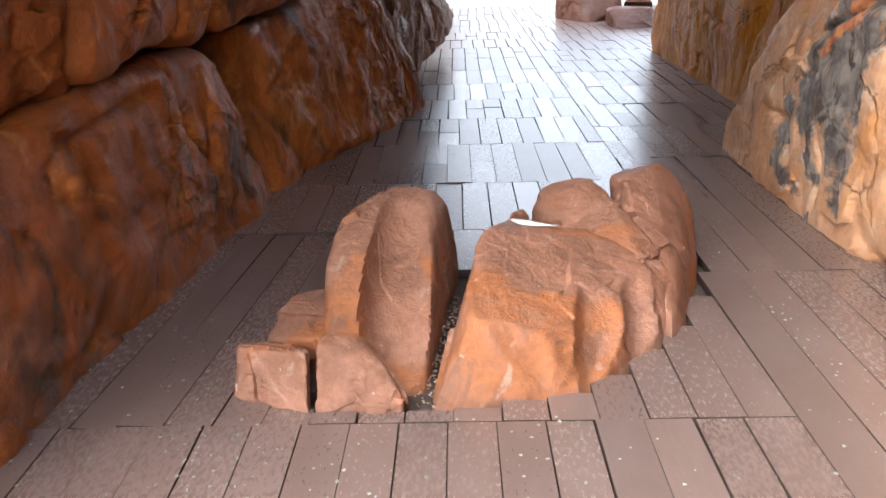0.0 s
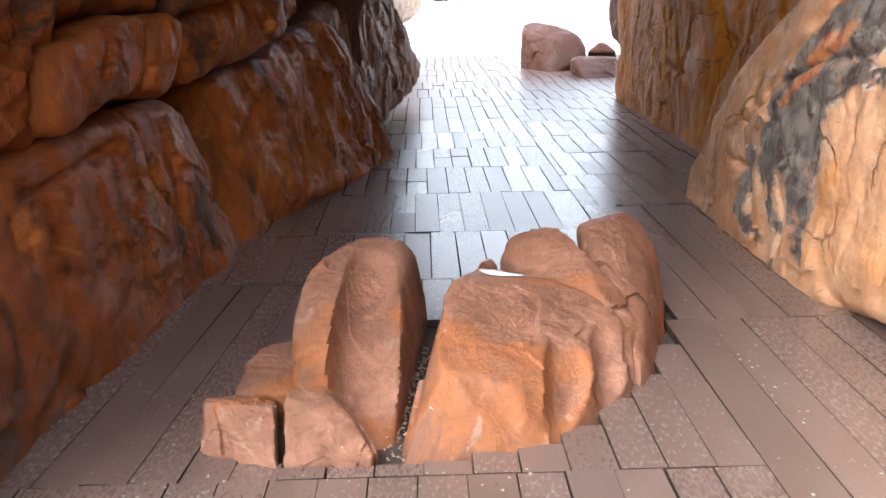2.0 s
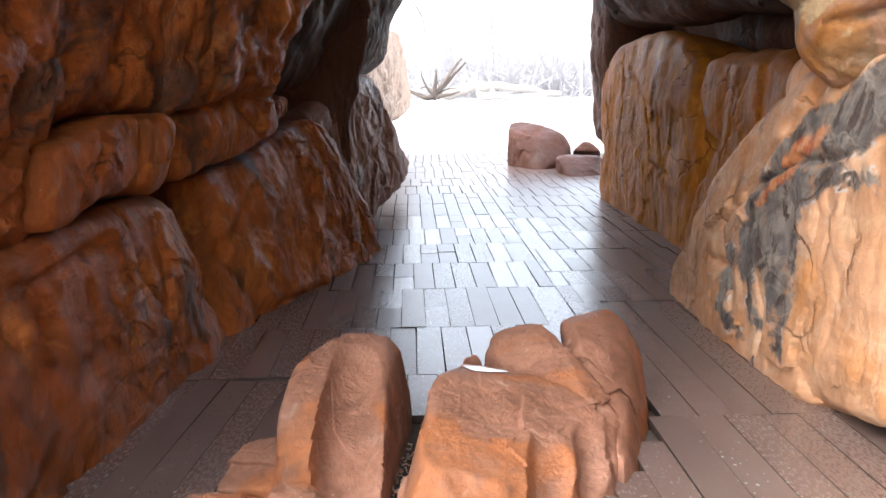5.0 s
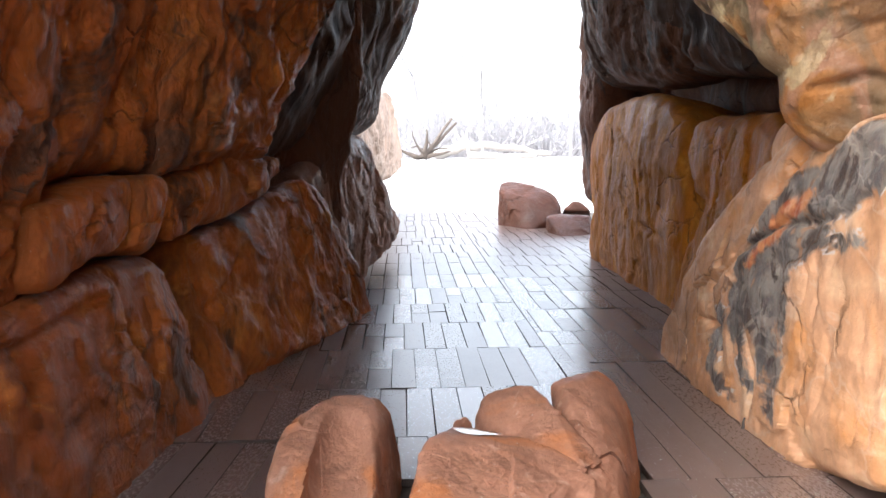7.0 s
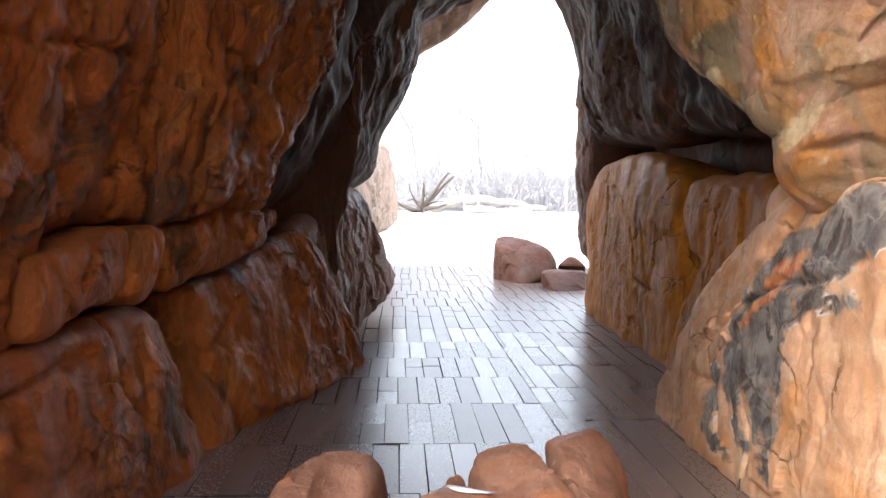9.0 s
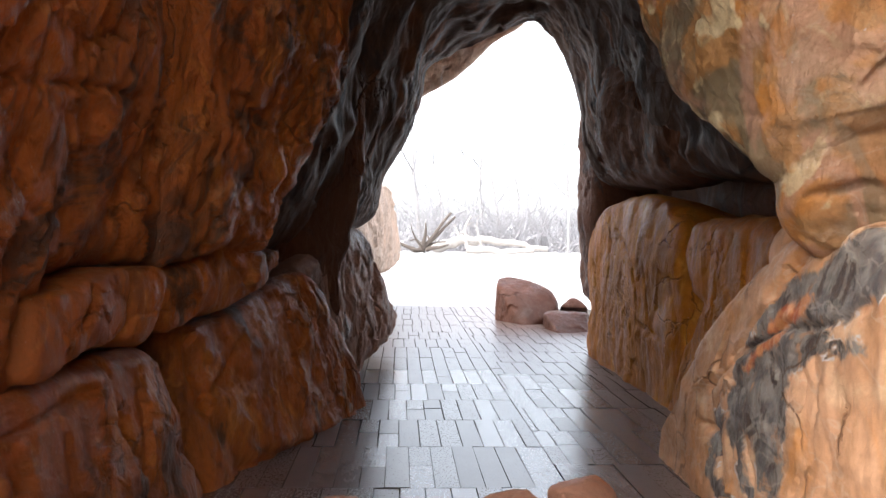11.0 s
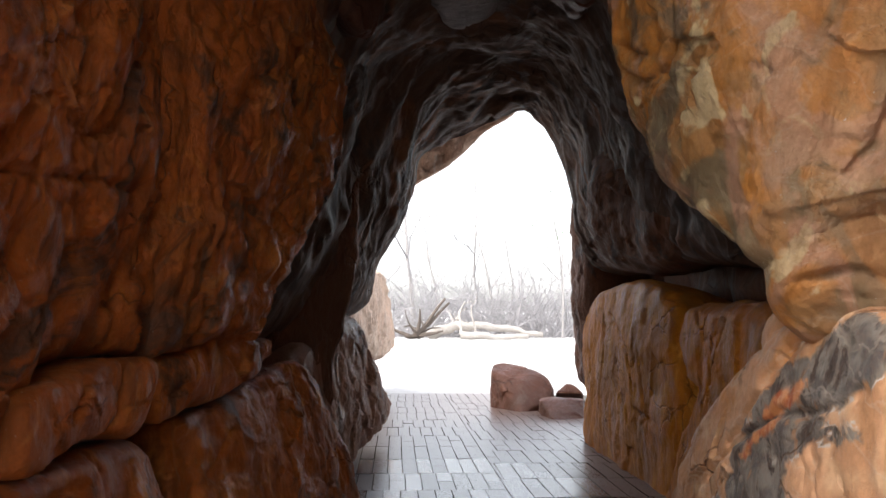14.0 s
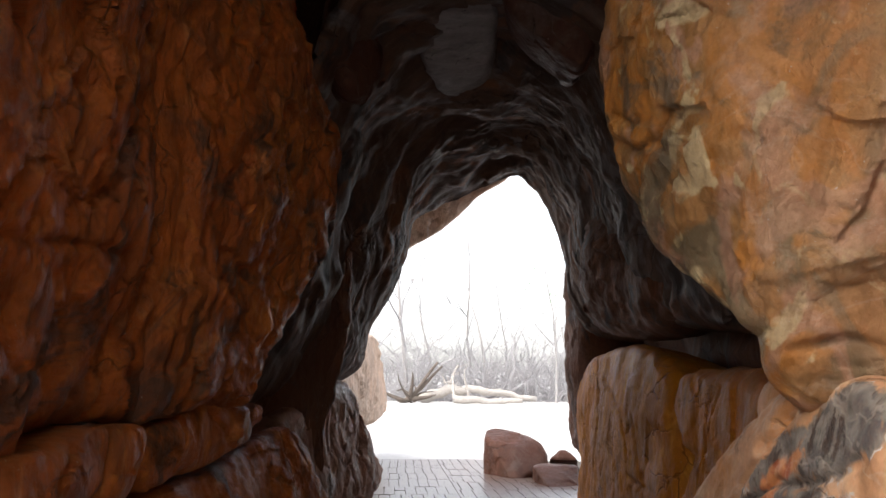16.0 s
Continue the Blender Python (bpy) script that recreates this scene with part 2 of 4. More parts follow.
M_EDGE = plain_material("raw_board_edge", (0.06, 0.045, 0.036), (0.085, 0.06, 0.05), 20, 1.0)
M_EDGE.node_tree.nodes["Principled BSDF"].inputs["Specular IOR Level"].default_value = 0.0
M_EARTH = plain_material("pale_dry_earth", (0.60, 0.58, 0.56), (0.52, 0.50, 0.48), 0.6)
M_SOIL = plain_material("dark_soil", (0.06, 0.045, 0.035), (0.10, 0.075, 0.055), 6)
# bark and twig tones are lightened and greyed to carry the glare haze outside
M_BARK = plain_material("grey_bark", (0.40, 0.37, 0.35), (0.30, 0.28, 0.27), 5, stretch=(3, 3, 0.4))
M_DEADWOOD = plain_material("bleached_wood", (0.46, 0.42, 0.38), (0.36, 0.32, 0.28), 4, stretch=(1, 4, 4))
M_TWIG = plain_material("haze_pale_twig", (0.40, 0.38, 0.38), (0.31, 0.295, 0.295), 3)
M_ROOT = plain_material("dark_root", (0.13, 0.10, 0.08), (0.09, 0.07, 0.055), 5)
M_FLAKE = plain_material("pale_flake", (0.42, 0.42, 0.36), (0.34, 0.36, 0.30), 30)
M_LEAF = plain_material("young_leaf", (0.10, 0.20, 0.06), (0.08, 0.16, 0.04), 8)


# ---- building helpers ----
def mesh_of(name, verts, faces, material, smooth=True):
    me = bpy.data.meshes.new(name)
    me.from_pydata([tuple(v) for v in verts], [], faces)
    me.materials.append(material)
    if smooth:
        me.shade_smooth()
    me.update()
    return me


def part(name, me, parent, label=""):
    ob = new(name, me)
    ob.parent = parent
    return tagged(ob, label)


def fbm(p, scale, octaves=4):
    return noise.fractal(Vector(p) * scale, 0.9, 2.1, octaves, noise_basis="PERLIN_ORIGINAL")


def rock_relief(p, rough=1.0, grain=(1.0, 1.0)):
    """Metres by which weathered rock stands proud at a place: swells, tilted broken facets, cracks, small pits."""
    q = Vector((p[0] * grain[0], p[1] * grain[0], p[2] / grain[1]))
    bent = q + Vector((fbm(p, 1.7, 3), fbm(p, 1.9, 3), fbm(p, 2.1, 3))) * 0.09
    swell = 0.045 * fbm(q, 1.3, 3)
    d, near = noise.voronoi(bent * 1.9)
    tilt = (bent * 1.9 - near[0]).dot(noise.noise_vector(near[0] * 3.7)) * 0.09
    e, close = noise.voronoi(bent * 5.3)
    chip = (bent * 5.3 - close[0]).dot(noise.noise_vector(close[0] * 2.9)) * 0.036
    f, tiny = noise.voronoi(bent * 12.5)
    chip += (bent * 12.5 - tiny[0]).dot(noise.noise_vector(tiny[0] * 1.9)) * 0.013
    worn = 0.030 * (noise.ridged_multi_fractal(Vector((bent.x, bent.y, bent.z * 0.55)) * 2.4, 0.9, 2.15, 6, 1.0, 2.0) - 1.1)
    return rough * (swell + max(-0.05, min(0.05, tilt)) + chip - worn + 0.009 * fbm(q, 9.0, 4))


def smooth_outline(points, count):
    """A closed outline through rounded corners, at even steps."""
    p = np.array(points, float)
    for _ in range(2):
        q = np.roll(p, -1, 0)
        p = np.stack([0.8 * p + 0.2 * q, 0.2 * p + 0.8 * q], 1).reshape(-1, 2)
    q = np.vstack([p, p[:1]])
    far = np.r_[0, np.cumsum(np.hypot(*np.diff(q, axis=0).T))]
    at = np.linspace(0, far[-1], count, endpoint=False)
    return np.stack([np.interp(at, far, q[:, k]) for k in (0, 1)], 1)


def heart(p):
    """The inner place farthest from an outline."""
    lo, hi = p.min(0), p.max(0)
    best, place = -1, p.mean(0)
    q = np.roll(p, -1, 0)
    for u in np.linspace(lo[0], hi[0], 25)[1:-1]:
        for v in np.linspace(lo[1], hi[1], 25)[1:-1]:
            cross = ((p[:, 1] > v) != (q[:, 1] > v)) & (u < (q[:, 0] - p[:, 0]) * (v - p[:, 1]) / (q[:, 1] - p[:, 1] + 1e-12) + p[:, 0])
            if cross.sum() % 2:
                d = np.hypot(p[:, 0] - u, p[:, 1] - v)
                if d.min() > best:
                    best, place = d.min(), np.array((u, v))
    return place


def to_segment(p, a, b):
    a, b = np.array(a), np.array(b)
    t = np.clip(((p - a) @ (b - a)) / max(((b - a) ** 2).sum(), 1e-9), 0, 1)
    return np.hypot(*(p - a - t[:, None] * (b - a)).T)


ALONG = np.array((1, 0.45, 1))          # streaks run longer along the wall than up it


def slab(wall, name, material, base, turn, lean, outline, bulge=0.05, rim=0.1, thick=0.5, rings=60, rough=1.0, grain=(1.0, 1.0), cracks=(), inset=0.012, stains={}, label=""):
    """A weathered block whose face has the given outline (metres along the wall and up it), rounded at its rim, cracked, and closed behind."""
    a, b = radians(turn), radians(lean)
    u = Vector((math.cos(a), math.sin(a), 0))
    n = Vector((math.sin(a), -math.cos(a), 0))
    v = Vector((0, 0, math.cos(b))) - n * math.sin(b)
    out = n * math.cos(b) + Vector((0, 0, math.sin(b)))
    base = Vector(base)
    ring = max(int(rings * 2.6), 40)
    edge = smooth_outline(outline, ring)
    mid = heart(edge)
    reach = np.hypot(*(edge - mid).T)
    edge = mid + (edge - mid) * (1 - inset / reach)[:, None]
    rows = [(s, True) for s in np.linspace(0, 1, rings + 1)[1:]] + [(0.97, False), (0.85, False), (0.5, False)]
    verts, uv, depth = [], [mid], [bulge]
    for k, (s, front) in enumerate(rows):
        flat = mid + s * (edge - mid)
        uv += list(flat)
        if front:
            gap = (1 - s) * reach * 0.85
            inside = np.clip(gap / rim, 0, 1)
            depth += list(bulge * (1 - s * s) - rim * (1 - np.sqrt(1 - (1 - inside) ** 2)))
        else:
            depth += [-rim - thick * {0.97: 0.4, 0.85: 0.85, 0.5: 1.0}[s]] * ring
    uv, depth = np.array(uv), np.array(depth)
    fronts = 1 + rings * ring
    for line in cracks:
        d = np.min([to_segment(uv[:fronts], p, q) for p, q in zip(line, line[1:])], 0)
        wob = 0.012 * np.sin(uv[:fronts, 0] * 23) * np.sin(uv[:fronts, 1] * 19)
        depth[:fronts] -= 0.030 * np.exp(-(((d + wob) / 0.018) ** 2)) - 0.008 * np.exp(-(((d - 0.07) / 0.05) ** 2))
    for k, ((x, y), w) in enumerate(zip(uv, depth)):
        p = base + u * float(x) + v * float(y) + out * float(w)
        if k < fronts + ring:
            r = rock_relief(p, rough, grain)
            p = p + out * r + (u * fbm(p + Vector((7, 0, 0)), 3.0, 3) + v * fbm(p + Vector((0, 9, 0)), 3.0, 3)) * 0.022
        verts.append(p)
    faces = [(0, 1 + k, 1 + (k + 1) % ring) for k in range(ring)]
    for r in range(len(rows) - 1):
        s, t = 1 + r * ring, 1 + (r + 1) * ring
        faces += [(s + k, t + k, t + (k + 1) % ring, s + (k + 1) % ring) for k in range(ring)]
    verts.append(base + u * float(mid[0]) + v * float(mid[1]) - out * (rim + thick))
    last = 1 + (len(rows) - 1) * ring
    faces += [(last + k, len(verts) - 1, last + (k + 1) % ring) for k in range(ring)]
    me = mesh_of(name, verts, faces, material)
    bm = bmesh.new()
    bm.from_mesh(me)
    bmesh.ops.recalc_face_normals(bm, faces=bm.faces)
    bm.to_mesh(me)
    bm.free()
    for stain, lines in stains.items():
        layer = me.attributes.new(stain, "FLOAT", "POINT")
        at = np.array([v.co for v in me.vertices]) * ALONG
        best = np.full(len(at), -1.0)
        for line in lines:
            for p, q in zip(line, line[1:]):
                a3, b3 = np.array(p[:3]) * ALONG, np.array(q[:3]) * ALONG
                t = np.clip(((at - a3) @ (b3 - a3)) / ((b3 - a3) ** 2).sum(), 0, 1)
                wide = p[3] + (q[3] - p[3]) * t
                best = np.maximum(best, wide - np.linalg.norm(at - a3 - t[:, None] * (b3 - a3), axis=1))
        layer.data.foreach_set("value", best + 1.0)
    return part(name, me, wall, label)


def hull_planes(points):
    """Outward planes of the solid round a few corner places."""
    bm = bmesh.new()
    for p in points:
        bm.verts.new(p)
    got = bmesh.ops.convex_hull(bm, input=bm.verts)
    bmesh.ops.delete(bm, geom=list({g for g in got["geom_interior"] + got["geom_unused"] if isinstance(g, bmesh.types.BMVert)}), context="VERTS")
    bmesh.ops.recalc_face_normals(bm, faces=bm.faces)
    bm.normal_update()
    mid = sum((v.co for v in bm.verts), Vector()) / len(bm.verts)
    planes = {}
    for f in bm.faces:
        n = f.normal if f.normal.dot(f.calc_center_median() - mid) > 0 else -f.normal
        planes[tuple(round(v, 2) for v in n)] = (*n, n.dot(f.calc_center_median()))
    bm.free()
    return np.array(list(planes.values())), np.array(mid)


def hull_rock(name, material, points, edge=0.006, rough=0.5, scoops=(), heart_at=None, fine=(110, 190)):
    """A boulder: the solid round a few corner places with worn edges, hollows scooped out of it, and chipped faces."""
    planes, mid = hull_planes(points)
    mid = np.array(heart_at) if heart_at else mid
    rows, cols = fine
    up = np.linspace(0, math.pi, rows + 2)[1:-1]
    turn = np.linspace(0, 2 * math.pi, cols, endpoint=False)
    ways = np.array([(math.sin(a) * math.cos(b), math.sin(a) * math.sin(b), math.cos(a)) for a in up for b in turn] + [(0, 0, 1), (0, 0, -1)])

    def depth(p):
        d = (p @ planes[:, :3].T - planes[:, 3]) / edge
        top = d.max(1)
        solid = edge * (top + np.log(np.exp(d - top[:, None]).sum(1)))
        for a, b, ra, rb in scoops:
            a, b = np.array(a), np.array(b)
            t = np.clip(((p - a) @ (b - a)) / max(((b - a) ** 2).sum(), 1e-9), 0, 1)
            hole = (ra + (rb - ra) * t) - np.linalg.norm(p - a - t[:, None] * (b - a), axis=1)
            h = np.maximum(edge * 1.3 - np.abs(solid - hole), 0) / (edge * 1.3)
            solid = np.maximum(solid, hole) + h * h * edge * 0.32
        return solid

    reach = max(np.linalg.norm(np.array(p) - mid) for p in points) * 1.1
    near, far = np.zeros(len(ways)), np.full(len(ways), reach)
    open_yet = np.ones(len(ways), bool)
    for r in np.linspace(0.02, 1, 60) * reach:
        out = depth(mid + ways * r) > 0
        first = out & open_yet
        far[first] = r
        near[open_yet & ~out] = r
        open_yet &= ~out
    for _ in range(12):
        half = (near + far) / 2
        out = depth(mid + ways * half[:, None]) > 0
        far, near = np.where(out, half, far), np.where(out, near, half)
    verts = []
    for p, w in zip(mid + ways * near[:, None], ways):
        p, w = Vector(p), Vector(w)
        verts.append(p + w * (broken_faces(p) * rough + 0.004 * fbm(p, 13, 4) + 0.0022 * fbm(p, 45, 3)))
    faces = []
    for r in range(rows - 1):
        for c in range(cols):
            k, m = r * cols + c, r * cols + (c + 1) % cols
            faces.append((k, k + cols, m + cols, m))
    last = (rows - 1) * cols
    faces += [(rows * cols, c, (c + 1) % cols) for c in range(cols)]
    faces += [(rows * cols + 1, last + (c + 1) % cols, last + c) for c in range(cols)]
    me = mesh_of(name, verts, faces, material)
    me.set_sharp_from_angle(angle=radians(45))
    return new(name, me)


def broken_faces(p):
    """Metres of chipped planes on a loose stone, large and small."""
    push = 0.0
    for scale, deep in ((3.1, 0.060), (7.3, 0.020)):
        q = (p + Vector((fbm(p, 4.0, 2), fbm(p, 4.3, 2), 0)) * 0.03) * scale
        near = noise.voronoi(q)[1]
        push += (q - near[0]).dot(noise.noise_vector(near[0] * 2.3)) * deep
    return push


# ---- the rock walls ----
wall_left = tagged(new("wall_left"), "rust-red weathered rock wall of a tunnel with stacked boulders", "rock wall", kind="structure")
wall_right = tagged(new("wall_right"), "ochre and pink rock wall with grey mineral streaks", "rock wall", kind="structure")
ceiling = tagged(new("ceiling"), "dark rock roof of a natural tunnel", "ceiling", kind="structure")
# share of the unseen near shell left open, set to balance the daylight
OPEN_SIDE = 0.54
# the grey seam, its drips, and the rusty lens: places on the wall with half widths
SEAM = {
    "seam": [[(1.77, 3.40, 1.42, 0.13), (1.75, 3.72, 1.25, 0.12), (1.74, 4.03, 1.05, 0.14), (1.72, 4.33, 0.78, 0.14), (1.70, 4.42, 0.62, 0.13)], [(1.69, 4.80, 0.50, 0.05), (1.67, 4.89, 0.17, 0.03), (1.67, 4.53, 0.10, 0.02)], [(1.69, 4.54, 0.48, 0.05), (1.68, 4.38, 0.21, 0.02)], [(1.71, 4.19, 0.67, 0.08), (1.69, 4.10, 0.41, 0.05), (1.67, 4.06, 0.13, 0.02)], [(1.73, 4.00, 0.98, 0.09), (1.74, 3.54, 1.00, 0.04)]],
    "rust_lens": [[(1.75, 3.94, 1.18, 0.035), (1.74, 4.16, 1.04, 0.045), (1.71, 4.49, 0.78, 0.015)]],
}
# <rocks>
slab(wall_left, "slab", M_RUST, (-1.33, 2.38, -0.05), 83.9, 6, [(2.77, -0.33), (2.8, 0.04), (2.56, 0.3), (2.45, 0.68), (2.35, 0.89), (2.17, 0.97), (1.69, 0.98), (1.3, 0.95), (0.99, 0.94), (0.75, 0.92), (0.04, 0.85), (-0.4, 0.82), (-1.6, 0.8), (-1.6, -0.35), (-0.6, -0.35), (0.03, -0.27)], bulge=.05, rim=.09, thick=.5, rings=90, inset=.03, rough=.75, cracks=[[(1.69, 0.89), (1.72, 0.65), (1.83, 0.42)], [(0.7, 0.75), (1.21, 0.8), (1.52, 0.82)]])
slab(wall_left, "boulder", M_RUST, (-1.04, 5.05, -0.05), 73.5, 14, [(-0.03, -0.31), (0.63, -0.32), (1.48, -0.32), (2.45, -0.33), (2.76, -0.25), (2.84, 0.28), (2.7, 0.59), (2.56, 0.8), (2.49, 1.04), (2.35, 1.2), (2.03, 1.27), (1.71, 1.25), (1.27, 1.15), (0.88, 1.06), (0.2, 0.99), (0.04, 0.96), (0.03, 0.78), (0.05, 0.62), (0.02, 0.36), (0.01, 0.14)], bulge=.06, rim=.09, thick=.7, rings=80, inset=.03, rough=.9, cracks=[[(2.09, 1.18), (2.2, 0.83)], [(0.75, 0.82), (0.2, 0.49)], [(1.99, 0.01), (0.48, 0.08)]])
slab(wall_left, "ledge_stone", M_RUST, (-1.31, 2.38, 0.00), 83.9, 3, [(0.84, 0.86), (0.97, 1.17), (1.09, 1.22), (1.38, 1.25), (1.7, 1.29), (1.84, 1.26), (1.86, 1.14), (1.76, 0.97), (1.25, 0.9)], bulge=.04, rim=.05, thick=.4, rings=44, rough=.7, cracks=[[(1.28, 1.05), (1.41, 1.17)]])
slab(wall_left, "ledge_stone", M_RUST, (-1.30, 2.38, 0.00), 83.9, 3, [(1.75, 0.95), (1.86, 1.26), (2.04, 1.29), (2.14, 1.25), (2.12, 1.07), (2.01, 0.89), (1.85, 0.9)], bulge=.03, rim=.04, thick=.4, rings=34, rough=.7)
slab(wall_left, "ledge_stone", M_RUST, (-1.12, 4.80, 0.00), 75.5, 4, [(-0.11, 0.91), (-0.02, 1.25), (0.32, 1.31), (0.68, 1.36), (1.03, 1.4), (1.28, 1.35), (1.38, 1.24), (1.39, 1.11), (1.0, 1.02), (0.66, 0.95), (0.17, 0.91)], bulge=.05, rim=.06, thick=.5, rings=44, rough=.9, cracks=[[(0.35, 1.27), (0.31, 0.96)], [(0.7, 1.29), (1.01, 1.07)]])
slab(wall_left, "small_stone", M_RUST, (-0.95, 6.00, 0.00), 69.4, 0, [(0.13, 1.23), (0.23, 1.31), (0.43, 1.32), (0.46, 1.26), (0.38, 1.17), (0.18, 1.12)], bulge=.03, rim=.04, thick=.2, rings=16)
slab(wall_left, "cliff", M_RUST, (-1.50, 2.40, 0.00), 86.5, -5, [(-0.33, 0.77), (0.47, 0.75), (0.94, 0.82), (1.07, 0.84), (1.17, 1.17), (1.55, 1.22), (1.91, 1.25), (2.51, 1.24), (2.56, 1.46), (2.42, 1.71), (2.32, 1.95), (2.28, 2.11), (2.35, 2.46), (2.22, 2.96), (2.12, 3.37), (1.92, 4.01), (0.01, 3.15), (-0.79, 2.66), (-0.83, 1.9)], bulge=.05, rim=.14, thick=.6, rings=100, rough=1.5, cracks=[[(1.85, 2.05), (1.89, 1.68), (1.86, 1.33)], [(0.74, 1.96), (1.85, 2.04)], [(1.84, 3.08), (2.08, 2.48), (1.94, 1.92)]])
slab(wall_left, "cliff", M_RUST, (-1.25, 4.60, 0.00), 74.9, -4, [(-0.01, 1.19), (0.33, 1.24), (0.69, 1.29), (1.29, 1.26), (1.45, 1.42), (1.64, 1.57), (1.95, 1.91), (2.2, 2.13), (2.34, 2.42), (2.35, 2.18), (2.51, 2.5), (2.49, 2.8), (2.54, 3.2), (2.42, 3.52), (2.01, 3.65), (1.64, 3.76), (1.56, 3.96), (0.8, 4.25), (-0.14, 3.91), (-0.26, 3.44), (-0.24, 2.86), (-0.13, 2.2), (0.02, 1.39)], bulge=.10, rim=.17, thick=.7, rings=100, rough=1.5, cracks=[[(0.46, 3.35), (0.92, 3.41), (1.53, 3.67)], [(0.66, 2.82), (0.96, 2.93), (1.25, 3.19)], [(0.42, 1.95), (0.62, 1.99), (0.72, 2.04)], [(2.07, 2.11), (1.8, 2.32), (1.66, 2.49)]])
slab(wall_left, "pillar_foot", M_PILLAR, (-0.62, 8.60, -0.05), 76.6, 3, [(-1.34, 0.27), (-0.89, 1.09), (-0.25, 1.37), (0.47, 1.52), (1.28, 1.57), (1.59, 1.46), (1.91, 1.14), (2.28, 0.8), (2.84, 0.53), (2.65, 0.3), (2.07, 0.2), (1.4, 0.11), (1.01, -0.25), (0.08, -0.32)], bulge=.10, rim=.12, thick=.9, rings=70, rough=1.2, grain=(1.0, 2.0), cracks=[[(0.84, 1.46), (1.33, 0.92), (2.15, 0.29)], [(0.44, 1.41), (0.71, 0.96), (1.49, 0.18)]])
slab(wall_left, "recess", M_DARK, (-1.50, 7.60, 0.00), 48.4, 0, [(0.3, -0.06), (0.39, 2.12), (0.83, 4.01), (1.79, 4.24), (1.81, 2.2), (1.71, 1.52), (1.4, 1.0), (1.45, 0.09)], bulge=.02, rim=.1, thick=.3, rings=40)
slab(wall_left, "outer_rock", M_PALE, (-0.40, 16.00, -0.10), 83.8, 0, [(-4.49, 0.49), (-3.35, 1.89), (-0.62, 2.52), (1.88, 2.5), (3.06, 2.06), (3.95, 1.12), (3.74, 0.83)], bulge=.1, rim=.3, thick=1.2, rings=40)
slab(wall_right, "column", M_OCHRE, (2.28, 11.20, -0.05), -90.2, 3, [(0.13, -0.24), (-0.12, 0.26), (-0.0, 0.55), (-0.34, 0.94), (-0.42, 1.44), (0.08, 1.8), (1.22, 1.91), (2.36, 1.93), (3.18, 1.79), (3.57, 1.56), (3.73, 1.12), (3.87, 0.67), (3.86, 0.35), (3.7, -0.26), (3.17, -0.28), (2.01, -0.29)], bulge=.08, rim=.12, thick=.9, rings=70, rough=.5, inset=.03, cracks=[[(1.31, 1.56), (2.36, 1.17), (2.6, 0.65), (3.45, 0.6)], [(0.99, 1.74), (1.3, 1.14), (1.17, 0.64)], [(2.65, 1.23), (3.01, 0.58)]])
slab(wall_right, "column", M_OCHRE, (2.27, 7.60, -0.05), -95.3, 3, [(-0.9, -0.52), (-0.05, 0.11), (0.29, 0.54), (0.68, 0.83), (0.88, 1.0), (0.39, 1.09), (0.13, 1.26), (0.09, 1.49), (0.33, 1.63), (1.46, 1.66), (2.11, 1.64), (2.46, 1.52), (2.76, 1.48), (2.72, 1.3), (2.24, 0.78), (1.5, 0.11), (0.67, -0.34), (-0.32, -0.54)], bulge=.06, rim=.13, thick=.8, rings=70, rough=.5, inset=.03, cracks=[[(1.66, 1.48), (1.13, 0.77), (1.03, 0.01)]])
slab(wall_right, "cliff", M_STREAK, (1.70, 6.00, -0.05), -89.6, 4, [(-0.02, -0.35), (-0.03, 0.17), (0.2, 0.44), (0.53, 0.87), (1.01, 1.2), (1.41, 1.36), (1.68, 1.51), (1.96, 1.56), (2.53, 1.58), (2.81, 1.35), (2.91, 0.56), (2.84, 0.17), (2.61, 0.1), (2.33, 0.04), (1.76, -0.26), (0.88, -0.25)], bulge=.06, rim=.12, thick=.7, rings=100, rough=.5, cracks=[[(0.99, 0.64), (1.41, 0.91), (1.85, 1.06), (2.23, 1.12), (2.61, 1.24)], [(0.85, 0.45), (1.21, 0.46), (1.38, 0.14)], [(1.5, 0.58), (1.69, 0.39), (1.69, 0.11)], [(1.27, 0.86), (1.74, 1.24), (2.0, 1.42)]], stains=SEAM)
slab(wall_right, "buttress", M_FRONT, (1.68, 3.75, 0.00), -9.3, 5, [(0.04, -0.34), (0.02, 0.32), (-0.01, 0.56), (0.0, 0.85), (0.05, 0.92), (0.19, 0.99), (0.34, 1.06), (0.75, 1.19), (1.5, 1.21), (1.72, 0.59), (1.74, -0.58), (0.88, -0.5), (0.36, -0.35)], bulge=.04, rim=.10, thick=.8, rings=90, rough=.5, cracks=[[(0.02, 0.66), (0.2, 0.63), (0.35, 0.67)], [(-0.03, 0.37), (0.15, 0.33), (0.35, 0.36)]], stains=SEAM)
slab(wall_right, "buttress", M_STREAK, (1.65, 3.92, 0.01), -15.8, 10, [(-0.02, 1.39), (0.05, 1.57), (0.45, 1.66), (1.18, 1.77), (1.8, 1.51), (1.79, 0.59), (0.75, 0.55), (0.43, 0.64), (0.15, 0.85), (0.1, 1.08)], bulge=.03, rim=.3, thick=.8, rings=70, rough=.6, cracks=[[(0.15, 1.03), (0.29, 1.06), (0.45, 1.16)]], stains=SEAM)
